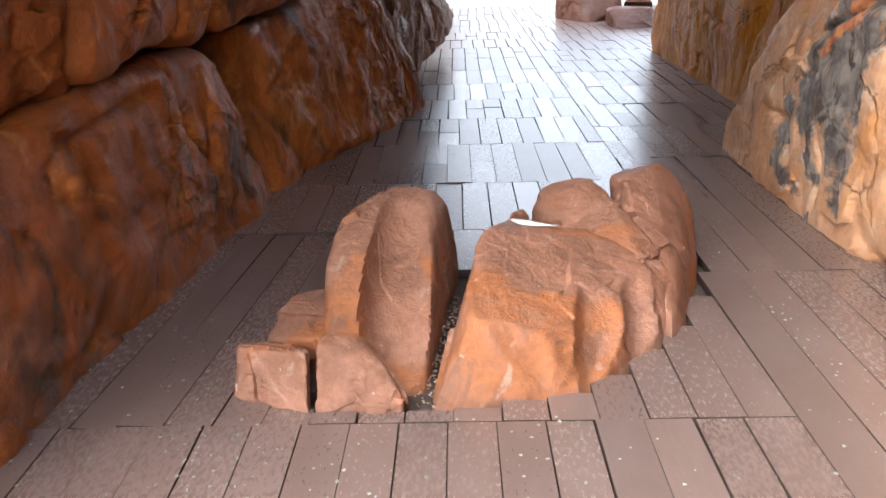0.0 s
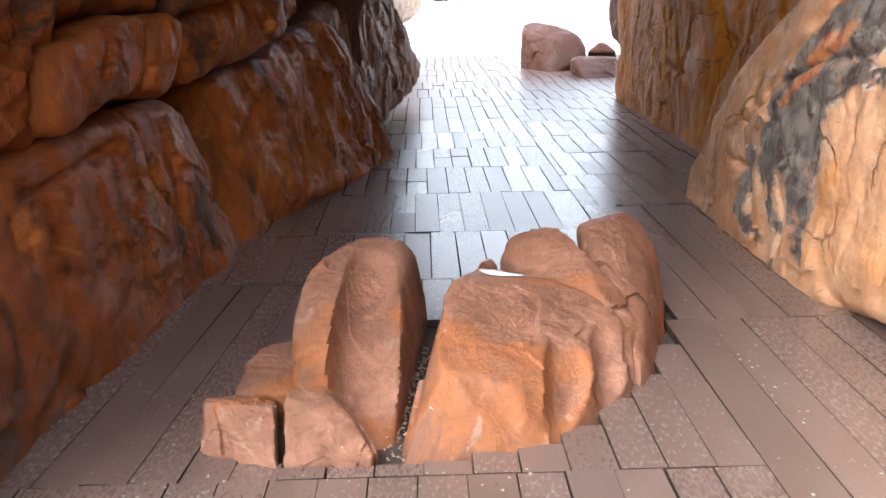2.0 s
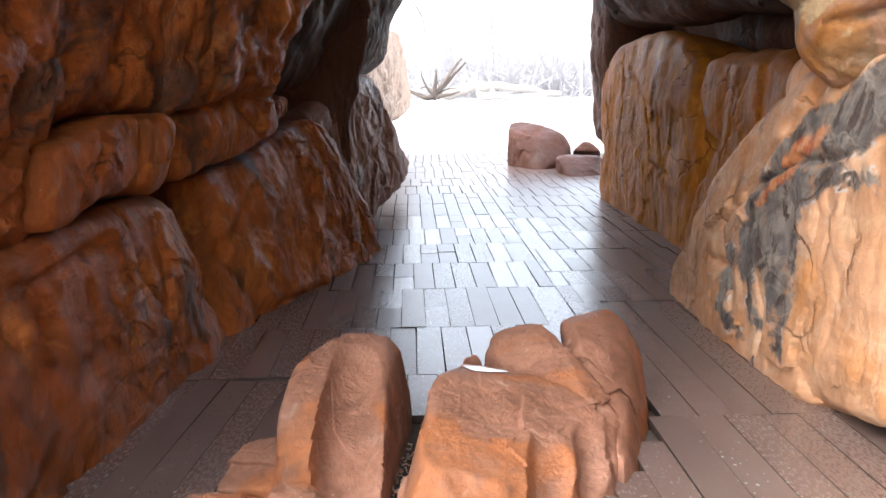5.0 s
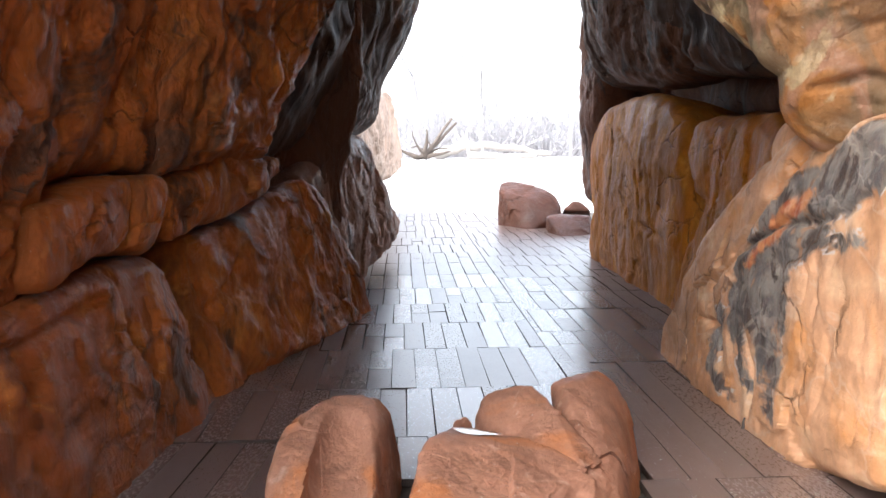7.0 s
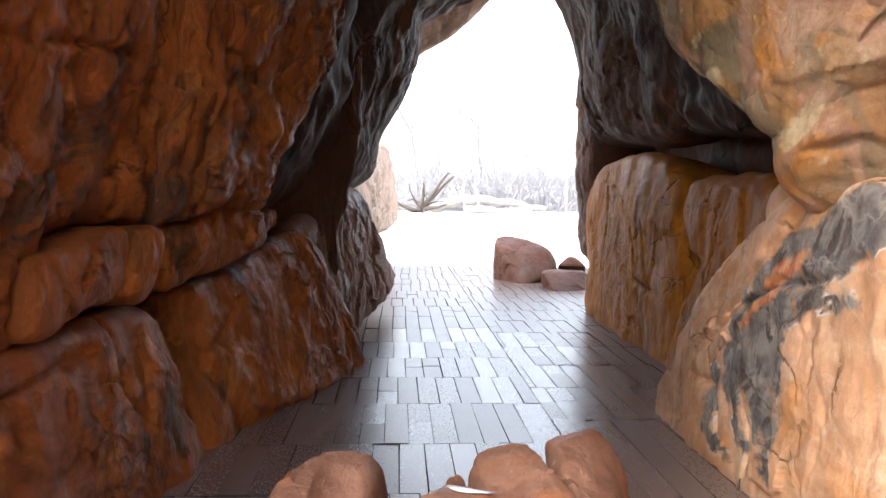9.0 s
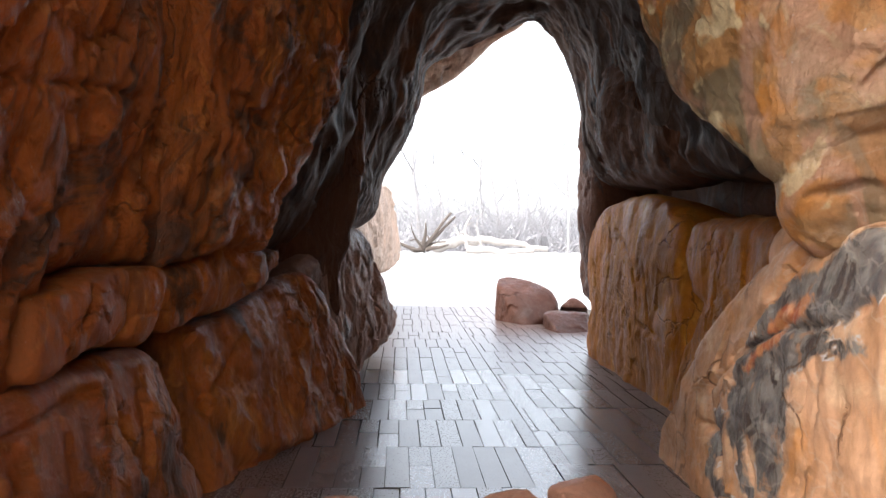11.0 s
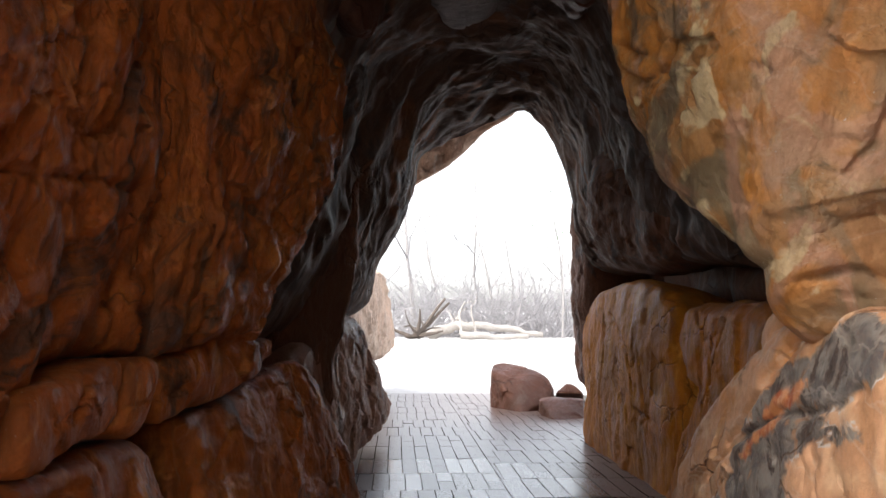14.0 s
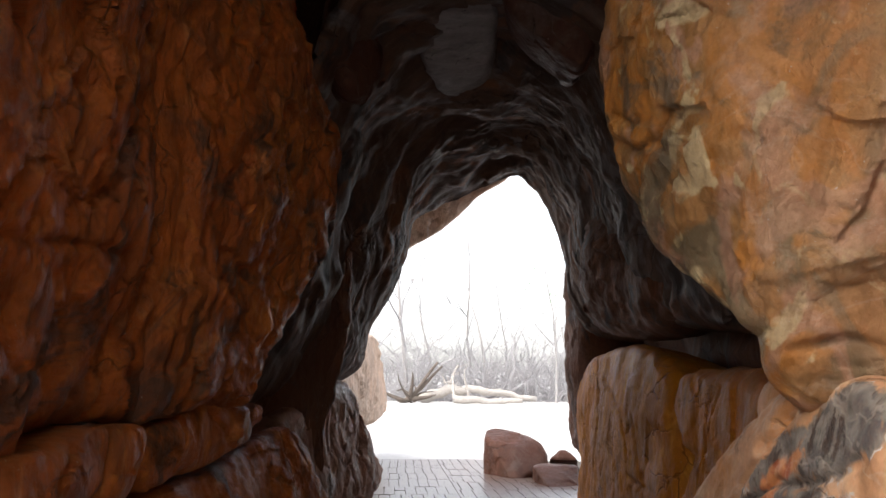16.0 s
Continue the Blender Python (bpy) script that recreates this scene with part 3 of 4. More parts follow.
slab(wall_right, "overhanging_boulder", M_UPPER, (1.36, 5.50, 0.00), -75.6, -7, [(0.53, 3.16), (0.54, 2.93), (0.64, 2.62), (0.71, 2.37), (0.86, 2.11), (1.08, 1.94), (1.33, 1.78), (1.52, 1.65), (1.66, 1.56), (1.84, 1.56), (2.02, 2.13), (2.03, 2.81), (2.04, 3.49), (1.53, 3.77), (0.86, 3.68), (0.61, 3.44)], bulge=.10, rim=.22, thick=1.0, rings=90, rough=.95, cracks=[[(0.82, 2.85), (1.03, 2.75), (1.24, 2.76)], [(0.79, 2.74), (1.05, 2.62), (1.23, 2.63)], [(1.23, 2.93), (1.36, 2.76), (1.25, 2.6)]])
slab(wall_right, "overhanging_boulder", M_UPPER, (1.52, 3.95, 0.00), -19.9, -6, [(0.13, 1.45), (0.09, 1.58), (0.06, 1.85), (0.0, 2.06), (-0.02, 2.25), (-0.12, 2.42), (-0.14, 2.71), (-0.11, 3.09), (0.04, 3.58), (0.69, 3.7), (1.44, 3.15), (1.58, 1.88), (1.38, 1.17), (0.55, 1.27), (0.26, 1.31)], bulge=.10, rim=.2, thick=1.0, rings=100, rough=.95, cracks=[[(0.04, 2.72), (0.1, 2.63), (0.26, 2.61), (0.36, 2.66)], [(0.28, 1.84), (0.41, 1.86), (0.57, 1.88)], [(0.58, 2.35), (0.5, 2.15), (0.41, 2.04)], [(0.05, 2.48), (0.11, 2.26), (0.07, 2.1)], [(0.2, 1.61), (0.42, 1.65), (0.56, 1.63)]])
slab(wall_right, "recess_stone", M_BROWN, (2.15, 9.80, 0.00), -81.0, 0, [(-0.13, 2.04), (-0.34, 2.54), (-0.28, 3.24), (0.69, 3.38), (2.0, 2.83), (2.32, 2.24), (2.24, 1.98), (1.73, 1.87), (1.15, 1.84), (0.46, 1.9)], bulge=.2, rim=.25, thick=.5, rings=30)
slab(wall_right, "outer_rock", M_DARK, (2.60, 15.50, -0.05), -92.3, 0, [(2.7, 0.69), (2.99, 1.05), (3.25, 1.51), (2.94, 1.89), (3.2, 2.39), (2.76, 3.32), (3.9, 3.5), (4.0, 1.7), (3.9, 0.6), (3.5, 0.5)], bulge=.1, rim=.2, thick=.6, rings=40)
slab(ceiling, "outer_lintel", M_PALE, (-0.80, 14.50, 0.00), 0.0, -20, [(0.8, 3.31), (1.16, 3.62), (1.53, 3.78), (1.93, 4.15), (2.08, 4.33), (2.48, 4.59), (2.95, 4.97), (2.06, 5.35), (0.87, 4.94)], bulge=.05, rim=.12, thick=.8, rings=40)


# profiles of the dark vault, from its left foot over the roof to its right foot: (x, z)
VAULT = [
    (6.75, [(-2.0, 1.2), (-1.30, 1.25), (-1.12, 1.75), (-0.95, 2.4), (-0.85, 3.0), (-0.72, 3.6), (-0.50, 4.1), (-0.05, 4.5), (0.85, 4.55), (1.55, 4.2), (1.80, 3.6), (2.05, 3.0), (2.30, 2.3), (2.50, 1.9), (3.2, 1.8)]),
    (8.6, [(-1.6, 1.2), (-0.95, 1.30), (-0.66, 1.62), (-0.50, 2.2), (-0.33, 2.85), (-0.20, 3.4), (-0.05, 3.85), (0.32, 4.15), (1.0, 4.28), (1.62, 4.1), (1.93, 3.6), (2.10, 3.0), (2.30, 2.4), (2.60, 2.0), (3.3, 1.95)]),
    (9.9, [(-1.3, 1.25), (-0.72, 1.36), (-0.42, 1.60), (-0.27, 2.06), (-0.02, 2.62), (0.10, 3.12), (0.22, 3.48), (0.62, 3.86), (1.30, 4.12), (1.72, 3.98), (2.03, 3.45), (2.17, 2.93), (2.32, 2.36), (2.60, 2.05), (3.3, 2.0)]),
    (11.2, [(-1.3, 1.3), (-0.75, 1.40), (-0.335, 1.60), (-0.22, 2.04), (0.11, 2.59), (0.25, 3.14), (0.34, 3.42), (0.80, 3.69), (1.52, 4.02), (1.79, 3.83), (2.065, 3.38), (2.20, 2.89), (2.30, 2.29), (2.60, 2.02), (3.3, 2.0)]),
]


def through_points(table, t):
    """A smooth curve through evenly numbered places."""
    t = min(max(t, 0.0), len(table) - 1.0)
    k = min(int(t), len(table) - 2)
    f = t - k
    p0, p1, p2, p3 = (np.array(table[min(max(k + d, 0), len(table) - 1)]) for d in (-1, 0, 1, 2))
    return 0.5 * (2 * p1 + (p2 - p0) * f + (2 * p0 - 5 * p1 + 4 * p2 - p3) * f * f + (3 * p1 - p0 - 3 * p2 + p3) * f ** 3)


def make_vault():
    """The dark fluted arch between the rust-red wall and the far mouth, with worn ribs and a rounded lip outside."""
    deep, ring = 170, 280
    ys = [y for y, _ in VAULT]
    verts, faces = [], []
    rows = [(k / (deep - 1), 0.0, 0.0) for k in range(deep)] + [(1, 0.05, 0.06), (1, 0.16, 0.22), (1, 0.3, 0.6), (1, 0.35, 1.4)]
    for v, past, swell in rows:
        along = v * (len(VAULT) - 1)
        y = float(through_points(ys, along))
        profile = [through_points([p[k] for _, p in VAULT], along) for k in range(len(VAULT[0][1]))]
        for c in range(ring):
            x, z = through_points(profile, c / (ring - 1) * (len(profile) - 1))
            p = Vector((x, y, z))
            away = Vector((x - 1.0, 0, z - 2.2)).normalized()
            q = Vector((x * 0.55, y * 2.0 + 0.5 * fbm(p, 0.8, 3) + 0.25 * z, z * 0.55))
            rib = noise.ridged_multi_fractal(q, 0.95, 2.1, 5, 1.0, 2.0) - 1.1
            bulk = 0.16 * fbm(p + Vector((3, 0, 0)), 0.9, 3)
            fade = min(1.0, 0.25 + (1 - v) * 5)
            p = p + away * (swell - fade * (0.058 * rib + bulk) + 0.8 * rock_relief(p, 1.0, (1.0, 1.8)))
            verts.append(p + Vector((0, past, 0)))
    for r in range(len(rows) - 1):
        for c in range(ring - 1):
            k = r * ring + c
            faces.append((k, k + 1, k + ring + 1, k + ring))
    ob = part("vault", mesh_of("vault", verts, faces, M_VAULT), ceiling, "dark fluted rock arch with grey sky sheen coloured onto its ribs")
    mod = ob.modifiers.new("thickness", "SOLIDIFY")
    mod.thickness, mod.offset = 0.12, 1


make_vault()


def roof_stone(name, material, points, rough, label=""):
    ob = hull_rock(name, material, points, edge=0.05, rough=rough, fine=(90, 150))
    ob.parent = ceiling
    tagged(ob, label)


roof_stone("roof_stone", M_GREY, [(0.10, 7.2, 4.42), (0.95, 7.2, 4.5), (0.33, 8.3, 4.10), (0.46, 8.55, 4.03), (0.75, 8.6, 4.08), (1.02, 8.4, 4.26), (0.1, 7.2, 5.1), (1.0, 7.2, 5.1), (0.4, 8.7, 4.8), (1.1, 8.6, 4.8), (0.18, 7.9, 4.22), (0.98, 7.8, 4.32)], 0.8, "smooth grey roof stone with the shade of small pits painted as dark spots")
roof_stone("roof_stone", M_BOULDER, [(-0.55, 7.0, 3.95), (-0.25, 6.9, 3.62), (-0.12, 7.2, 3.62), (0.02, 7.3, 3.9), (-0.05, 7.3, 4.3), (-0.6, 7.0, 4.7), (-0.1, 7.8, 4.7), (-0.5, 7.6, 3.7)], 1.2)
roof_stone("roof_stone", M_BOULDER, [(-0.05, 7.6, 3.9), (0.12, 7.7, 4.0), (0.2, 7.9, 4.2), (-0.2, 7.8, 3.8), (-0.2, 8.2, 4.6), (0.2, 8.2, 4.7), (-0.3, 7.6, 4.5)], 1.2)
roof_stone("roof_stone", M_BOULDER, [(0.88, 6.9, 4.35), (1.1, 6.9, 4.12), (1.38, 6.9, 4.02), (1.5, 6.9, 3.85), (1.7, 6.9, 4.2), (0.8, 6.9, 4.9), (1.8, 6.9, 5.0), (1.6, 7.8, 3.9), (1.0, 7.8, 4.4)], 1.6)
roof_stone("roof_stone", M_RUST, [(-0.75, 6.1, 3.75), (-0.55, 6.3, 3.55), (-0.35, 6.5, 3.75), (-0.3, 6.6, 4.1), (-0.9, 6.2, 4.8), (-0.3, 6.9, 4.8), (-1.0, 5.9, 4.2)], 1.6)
# </rocks>


def tunnel_shell():
    """The mass of rock behind the wall blocks and above the roof. Its unseen near part is added to block and shape the
    daylight, which comes in at the open left.
    """
    verts, faces, steps, ring = [], [], 42, 60
    for i in range(steps):
        y = -1.3 + i * 0.33
        for k in range(ring):
            a = math.pi * k / (ring - 1)
            x = 0.55 + 0.02 * (y - 4) - 2.55 * math.cos(a) * (1 + 0.1 * math.sin(a) ** 2)
            z = -0.2 + 5.0 * math.sin(a) ** 0.8
            p = Vector((x, y, z))
            verts.append(p + Vector((p.x, 0, p.z)).normalized() * 0.4 * fbm(p, 0.9, 4))
    for i in range(steps - 1):
        for k in range(ring - 1):
            if -1.3 + i * 0.33 < 1.7 and k < ring * OPEN_SIDE:
                continue
            s = i * ring + k
            faces.append((s, s + 1, s + ring + 1, s + ring))
    # unseen wall added across the near end to keep daylight off the left wall; left side open
    for k in range(int(ring * 0.54), ring - 1):
        a, b = verts[k], verts[k + 1]
        i = len(verts)
        verts += [Vector((a.x, a.y, -0.2)), Vector((b.x, b.y, -0.2))]
        faces.append((k, k + 1, i + 1, i))
    ob = part("roof_and_light_block", mesh_of("roof_and_light_block", verts, faces, M_DARK), ceiling)
    mod = ob.modifiers.new("thickness", "SOLIDIFY")
    mod.thickness, mod.offset = 0.6, 1
    return ob


tunnel_shell()


# ---- ground ----
def ground_height(x, y):
    t = min(max((y - 18) / 18, 0), 1)
    far = min(max((math.hypot(x, y) - 60) / 200, 0), 1)
    return -0.06 + 0.70 * t * t * (3 - 2 * t) + 3.0 * far


def make_ground():
    ys = [-400, -150, -60, -25, -8, 0, 4, 8, 12, 15, 17, 19, 21, 23, 25, 28, 31, 34, 37, 42, 50, 65, 90, 140, 260, 600]
    xs = [-500, -200, -80, -40, -22, -14, -9, -6, -4, -2, 0, 2, 4, 6, 9, 14, 22, 40, 80, 200, 500]
    verts = [(x, y, ground_height(x, y)) for y in ys for x in xs]
    w = len(xs)
    faces = [(j * w + i, j * w + i + 1, (j + 1) * w + i + 1, (j + 1) * w + i) for j in range(len(ys) - 1) for i in range(w - 1)]
    tagged(new("ground", mesh_of("ground", verts, faces, M_EARTH)), "pale dry bare earth outside the tunnel", "ground", kind="structure")


make_ground()

# ---- loose rocks in the deck and at the far mouth ----
OUTCROP = "stones of the outcrop in the deck"
tagged(hull_rock("standing_stone", M_PILE, [(-0.28, 3.52, 0.435), (-0.11, 3.60, 0.42), (-0.45, 3.20, 0.36), (-0.47, 3.05, 0.26), (-0.46, 2.92, 0.1), (-0.47, 2.9, -0.12), (-0.3, 3.3, 0.39), (-0.31, 3.02, 0.31), (-0.33, 2.84, 0.2), (-0.33, 2.72, -0.12), (-0.09, 3.32, 0.33), (-0.085, 3.1, 0.23), (-0.1, 2.88, 0.13), (-0.12, 2.68, -0.12), (-0.04, 3.66, 0.34), (0.0, 3.78, 0.08), (0.01, 3.82, -0.12), (-0.5, 3.6, -0.12), (-0.45, 3.55, 0.2)], rough=0.5, scoops=[((-0.19, 3.36, 0.435), (-0.215, 2.62, 0.055), 0.106, 0.126)], heart_at=(-0.26, 3.30, 0.08), fine=(150, 230)), "tall salmon-red stone with a deep scooped hollow, rising through the deck", "rock", OUTCROP)
tagged(hull_rock("square_stone", M_PILE, [(-0.7, 2.68, 0.16), (-0.76, 2.95, 0.05), (-0.46, 2.58, 0.18), (-0.51, 2.9, 0.05), (-0.71, 2.65, -0.12), (-0.46, 2.52, -0.12), (-0.77, 2.9, -0.12), (-0.52, 2.89, -0.12)], rough=0.75), "low squared salmon-red stone block set against the deck boards", "rock", OUTCROP)
tagged(hull_rock("stepped_stone", M_PILE, [(-0.44, 2.62, 0.2), (-0.42, 2.72, 0.18), (-0.31, 2.75, 0.17), (-0.28, 2.65, 0.16), (-0.2, 2.58, 0.09), (-0.18, 2.55, 0.07), (-0.45, 2.51, -0.12), (-0.18, 2.5, -0.12), (-0.41, 2.89, -0.12), (-0.18, 2.8, -0.12)], rough=0.75), "salmon-red stone block with a sloping broken shoulder", "rock", OUTCROP)
tagged(hull_rock("rounded_stone", M_PILE, [(-0.67, 2.95, 0.06), (-0.65, 3.05, 0.09), (-0.6, 3.15, 0.13), (-0.49, 3.2, 0.15), (-0.44, 3.15, 0.12), (-0.41, 2.9, 0.08), (-0.68, 3.01, -0.12), (-0.41, 2.89, -0.12), (-0.64, 3.37, -0.12), (-0.47, 3.39, -0.12), (-0.51, 2.85, 0.1)], rough=0.75), "flat rounded salmon-red stone behind the square block", "rock", OUTCROP)
tagged(hull_rock("boulder", M_PILE, [(-0.13, 2.54, -0.12), (0.12, 2.55, -0.12), (0.38, 2.6, -0.12), (0.54, 2.79, -0.12), (0.03, 2.95, 0.29), (0.1, 3.25, 0.35), (0.2, 3.5, 0.31), (0.38, 3.5, 0.29), (0.49, 3.4, 0.3), (0.07, 3.2, 0.34), (0.01, 3.61, -0.12), (0.59, 3.23, -0.12), (0.4, 2.75, 0.15), (0.48, 3.1, 0.23), (0.04, 2.72, 0.23), (0.23, 2.66, 0.18), (0.71, 2.97, -0.12), (0.67, 3.0, 0.1), (0.72, 3.25, 0.19)], rough=0.6, scoops=[((0.10, 2.66, 0.31), (0.26, 2.54, 0.12), 0.10, 0.12), ((0.48, 3.06, 0.32), (0.45, 2.64, 0.06), 0.085, 0.10), ((0.29, 2.90, 0.385), (0.33, 2.86, 0.375), 0.125, 0.12), ((0.66, 3.14, 0.27), (0.63, 2.86, 0.08), 0.09, 0.09), ((0.02, 2.98, 0.37), (0.10, 2.70, 0.30), 0.10, 0.09)], heart_at=(0.28, 3.1, 0.0), fine=(150, 230)), "large faceted salmon-red boulder with scooped hollows and a glossy top", "rock", OUTCROP)
tagged(hull_rock("arched_stone", M_PILE, [(0.3, 3.75, 0.29), (0.36, 3.8, 0.36), (0.44, 3.8, 0.39), (0.55, 3.8, 0.39), (0.6, 3.7, 0.38), (0.63, 3.4, 0.28), (0.3, 3.7, 0.16), (0.37, 4.02, -0.12), (0.66, 3.03, -0.12), (0.65, 3.58, -0.12), (0.67, 3.1, 0.14), (0.80, 3.05, -0.12), (0.78, 3.3, 0.16)], rough=0.75), "smooth arched salmon-red stone leaning behind the boulder", "rock", OUTCROP)
tagged(hull_rock("ridged_stone", M_PILE, [(0.63, 3.9, 0.38), (0.78, 4.0, 0.39), (0.87, 4.0, 0.4), (0.97, 4.05, 0.32), (1.03, 4.0, 0.18), (1.07, 3.98, -0.12), (0.98, 3.57, -0.12), (0.82, 3.07, -0.12), (0.7, 2.97, -0.12), (0.8, 3.6, 0.28), (0.83, 3.35, 0.13), (0.69, 3.75, 0.38), (0.68, 3.71, -0.12), (0.74, 3.05, 0.05)], rough=0.75), "steep ridged stone with a darker brown weathered back", "rock", OUTCROP)
tagged(hull_rock("small_stone", M_PILE, [(0.21, 3.6, 0.31), (0.27, 3.65, 0.32), (0.29, 3.65, 0.28), (0.19, 3.55, 0.28), (0.2, 3.74, -0.12), (0.35, 3.73, -0.12)], rough=0.4), "small dark salmon-red stone wedged between larger ones", "rock", OUTCROP)
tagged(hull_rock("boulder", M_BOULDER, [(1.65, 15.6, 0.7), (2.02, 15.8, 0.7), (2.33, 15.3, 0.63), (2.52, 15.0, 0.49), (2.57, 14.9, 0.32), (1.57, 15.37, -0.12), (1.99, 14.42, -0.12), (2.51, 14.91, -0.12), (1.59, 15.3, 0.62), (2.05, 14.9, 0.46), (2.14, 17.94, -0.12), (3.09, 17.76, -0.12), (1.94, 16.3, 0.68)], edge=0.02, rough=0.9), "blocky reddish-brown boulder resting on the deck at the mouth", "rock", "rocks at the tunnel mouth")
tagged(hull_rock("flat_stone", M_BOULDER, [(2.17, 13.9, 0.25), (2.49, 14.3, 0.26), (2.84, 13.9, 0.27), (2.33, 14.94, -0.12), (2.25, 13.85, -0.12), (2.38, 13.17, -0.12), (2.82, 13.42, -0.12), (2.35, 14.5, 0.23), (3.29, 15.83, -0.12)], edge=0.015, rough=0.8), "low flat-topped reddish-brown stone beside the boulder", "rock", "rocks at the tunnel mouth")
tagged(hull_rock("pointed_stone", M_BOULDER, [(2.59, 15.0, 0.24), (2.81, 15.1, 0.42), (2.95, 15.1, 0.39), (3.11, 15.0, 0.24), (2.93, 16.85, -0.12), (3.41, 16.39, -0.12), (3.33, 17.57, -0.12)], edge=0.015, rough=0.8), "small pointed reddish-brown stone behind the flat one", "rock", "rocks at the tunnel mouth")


def polished_patch(x, y, z, wide, deep):
    """A thin glossy sheet added over a worn polished spot to catch the sky's reflection."""
    rng = random.Random(3)
    verts = [(x, y, z)]
    for k in range(28):
        a = 2 * math.pi * k / 28
        r = 1 + 0.16 * math.sin(3 * a + 1) + rng.gauss(0, 0.04)
        dx, dy = wide * r * math.cos(a), deep * r * math.sin(a)
        verts.append((x + dx, y + dy, z - 0.12 * dx - 0.09 * dy - 0.003))
    faces = [(0, 1 + k, 1 + (k + 1) % 28) for k in range(28)]
    n = Nodes("polished_stone")
    mat = n.done((0.30, 0.22, 0.18), 0.10, ((n.noise(18, 2), 0.15, 0.006),), 0.6)
    tagged(new("puddle", mesh_of("puddle", verts, faces, mat)), "small polished spot on the boulder top, bright with reflected sky", "puddle")


def pebbles(x0, y0, x1, y1, count, seed):
    rng = random.Random(seed)
    verts, faces = [], []
    for _ in range(count):
        t = rng.random()
        c = Vector((x0 + (x1 - x0) * t + rng.gauss(0, 0.03), y0 + (y1 - y0) * t, -0.03 + rng.uniform(0, 0.02)))
        r = rng.uniform(0.003, 0.008)
        i = len(verts)
        verts += [c + Vector(d) * r * rng.uniform(0.7, 1.2) for d in ((1, 0, 0), (0, 1, 0), (-1, 0, 0), (0, -1, 0), (0, 0, 0.8), (0, 0, -0.8))]
        faces += [(i + a, i + (a + 1) % 4, i + 4) for a in range(4)] + [(i + (a + 1) % 4, i + a, i + 5) for a in range(4)]
    tagged(new("gravel", mesh_of("gravel", verts, faces, M_PALE)), "pale gravel fallen between the stones", "gravel", kind="stuff")


def stick(name, base, tip, radius, material, label, category, group=""):
    """A thin broken stem or peg standing in a joint of the deck."""
    verts, faces, sides = [], [], 6
    base, tip = Vector(base), Vector(tip)
    for k in range(4):
        c = base.lerp(tip, k / 3) + Vector((0.003 * math.sin(k * 2.1), 0, 0))
        verts += [c + Vector((math.cos(a), math.sin(a), 0)) * radius * (1 - 0.2 * k) for a in (2 * math.pi * j / sides for j in range(sides))]
    for k in range(3):
        faces += [(k * sides + j, k * sides + (j + 1) % sides, (k + 1) * sides + (j + 1) % sides, (k + 1) * sides + j) for j in range(sides)]
    faces += [tuple(range(sides - 1, -1, -1)), tuple(range(3 * sides, 4 * sides))]
    tagged(new(name, mesh_of(name, verts, faces, material)), label, category, group)


def leaf_litter(count, seed):
    """Pale flakes of lichen, leaf and stone dust trodden onto the deck round the outcrop."""
    rng = random.Random(seed)
    verts, faces = [], []
    spots = [(-0.75, 2.40, 0.16), (-0.55, 2.35, 0.2), (0.1, 2.3, 0.3), (-1.0, 3.0, 0.25), (1.25, 3.1, 0.25), (1.1, 2.7, 0.3), (-0.9, 2.2, 0.3), (1.45, 3.5, 0.3), (0.6, 2.2, 0.4)]
    for _ in range(count):
        x, y, wide = rng.choice(spots)
        c = Vector((x + rng.gauss(0, wide), y + rng.gauss(0, wide), 0.0045))
        if -0.78 < c.x < 1.1 and 2.5 < c.y < 4.1 or c.y < 1.9:
            continue
        i, r, turn, sides = len(verts), rng.uniform(0.002, 0.007), rng.uniform(0, 6), 6
        for k in range(sides):
            a = turn + 2 * math.pi * k / sides
            verts.append(c + Vector((math.cos(a) * r * rng.uniform(0.6, 1.3), math.sin(a) * r * rng.uniform(0.6, 1.8), 0)))
        verts.append(c + Vector((0, 0, 0.003)))
        faces += [(i + k, i + (k + 1) % sides, i + sides) for k in range(sides)]
    tagged(new("litter", mesh_of("litter", verts, faces, M_FLAKE)), "pale grey-green flakes of lichen and dust on the deck", "litter", kind="stuff")


stick("dry_stem", (-0.665, 6.42, -0.01), (-0.685, 6.42, 0.085), 0.008, M_DEADWOOD, "pale dry stem sticking up beside the rock wall", "twig")
for x, y in ((1.655, 4.33), (1.69, 4.30)):
    stick("iron_peg", (x, y, -0.01), (x + 0.012, y, 0.055), 0.010, M_ROOT, "short dark iron peg at the foot of the wall", "peg", "pegs at the wall foot")
# added sheet for the bright reflection on the boulder's polished top; no water there
polished_patch(0.275, 3.38, 0.324, 0.085, 0.045)
pebbles(-0.10, 2.6, -0.02, 3.5, 260, 4)
leaf_litter(420, 6)


# ---- trees and dead wood outside ----
def tube(verts, faces, path, sides=6):
    """Adds a tapered limb along a path of (place, radius)."""
    first = len(verts)
    for k, (p, r) in enumerate(path):
        ahead = (path[min(k + 1, len(path) - 1)][0] - path[max(k - 1, 0)][0]).normalized()
        side = ahead.cross(Vector((0.31, 0.9, 0.3))).normalized()
        up = ahead.cross(side)
        for s in range(sides):
            a = 2 * math.pi * s / sides
            verts.append(p + (side * math.cos(a) + up * math.sin(a)) * r)
    for k in range(len(path) - 1):
        for s in range(sides):
            i, j = first + k * sides + s, first + k * sides + (s + 1) % sides
            faces.append((i, j, j + sides, i + sides))
    end = first + (len(path) - 1) * sides
    faces.append(tuple(range(end, end + sides)))


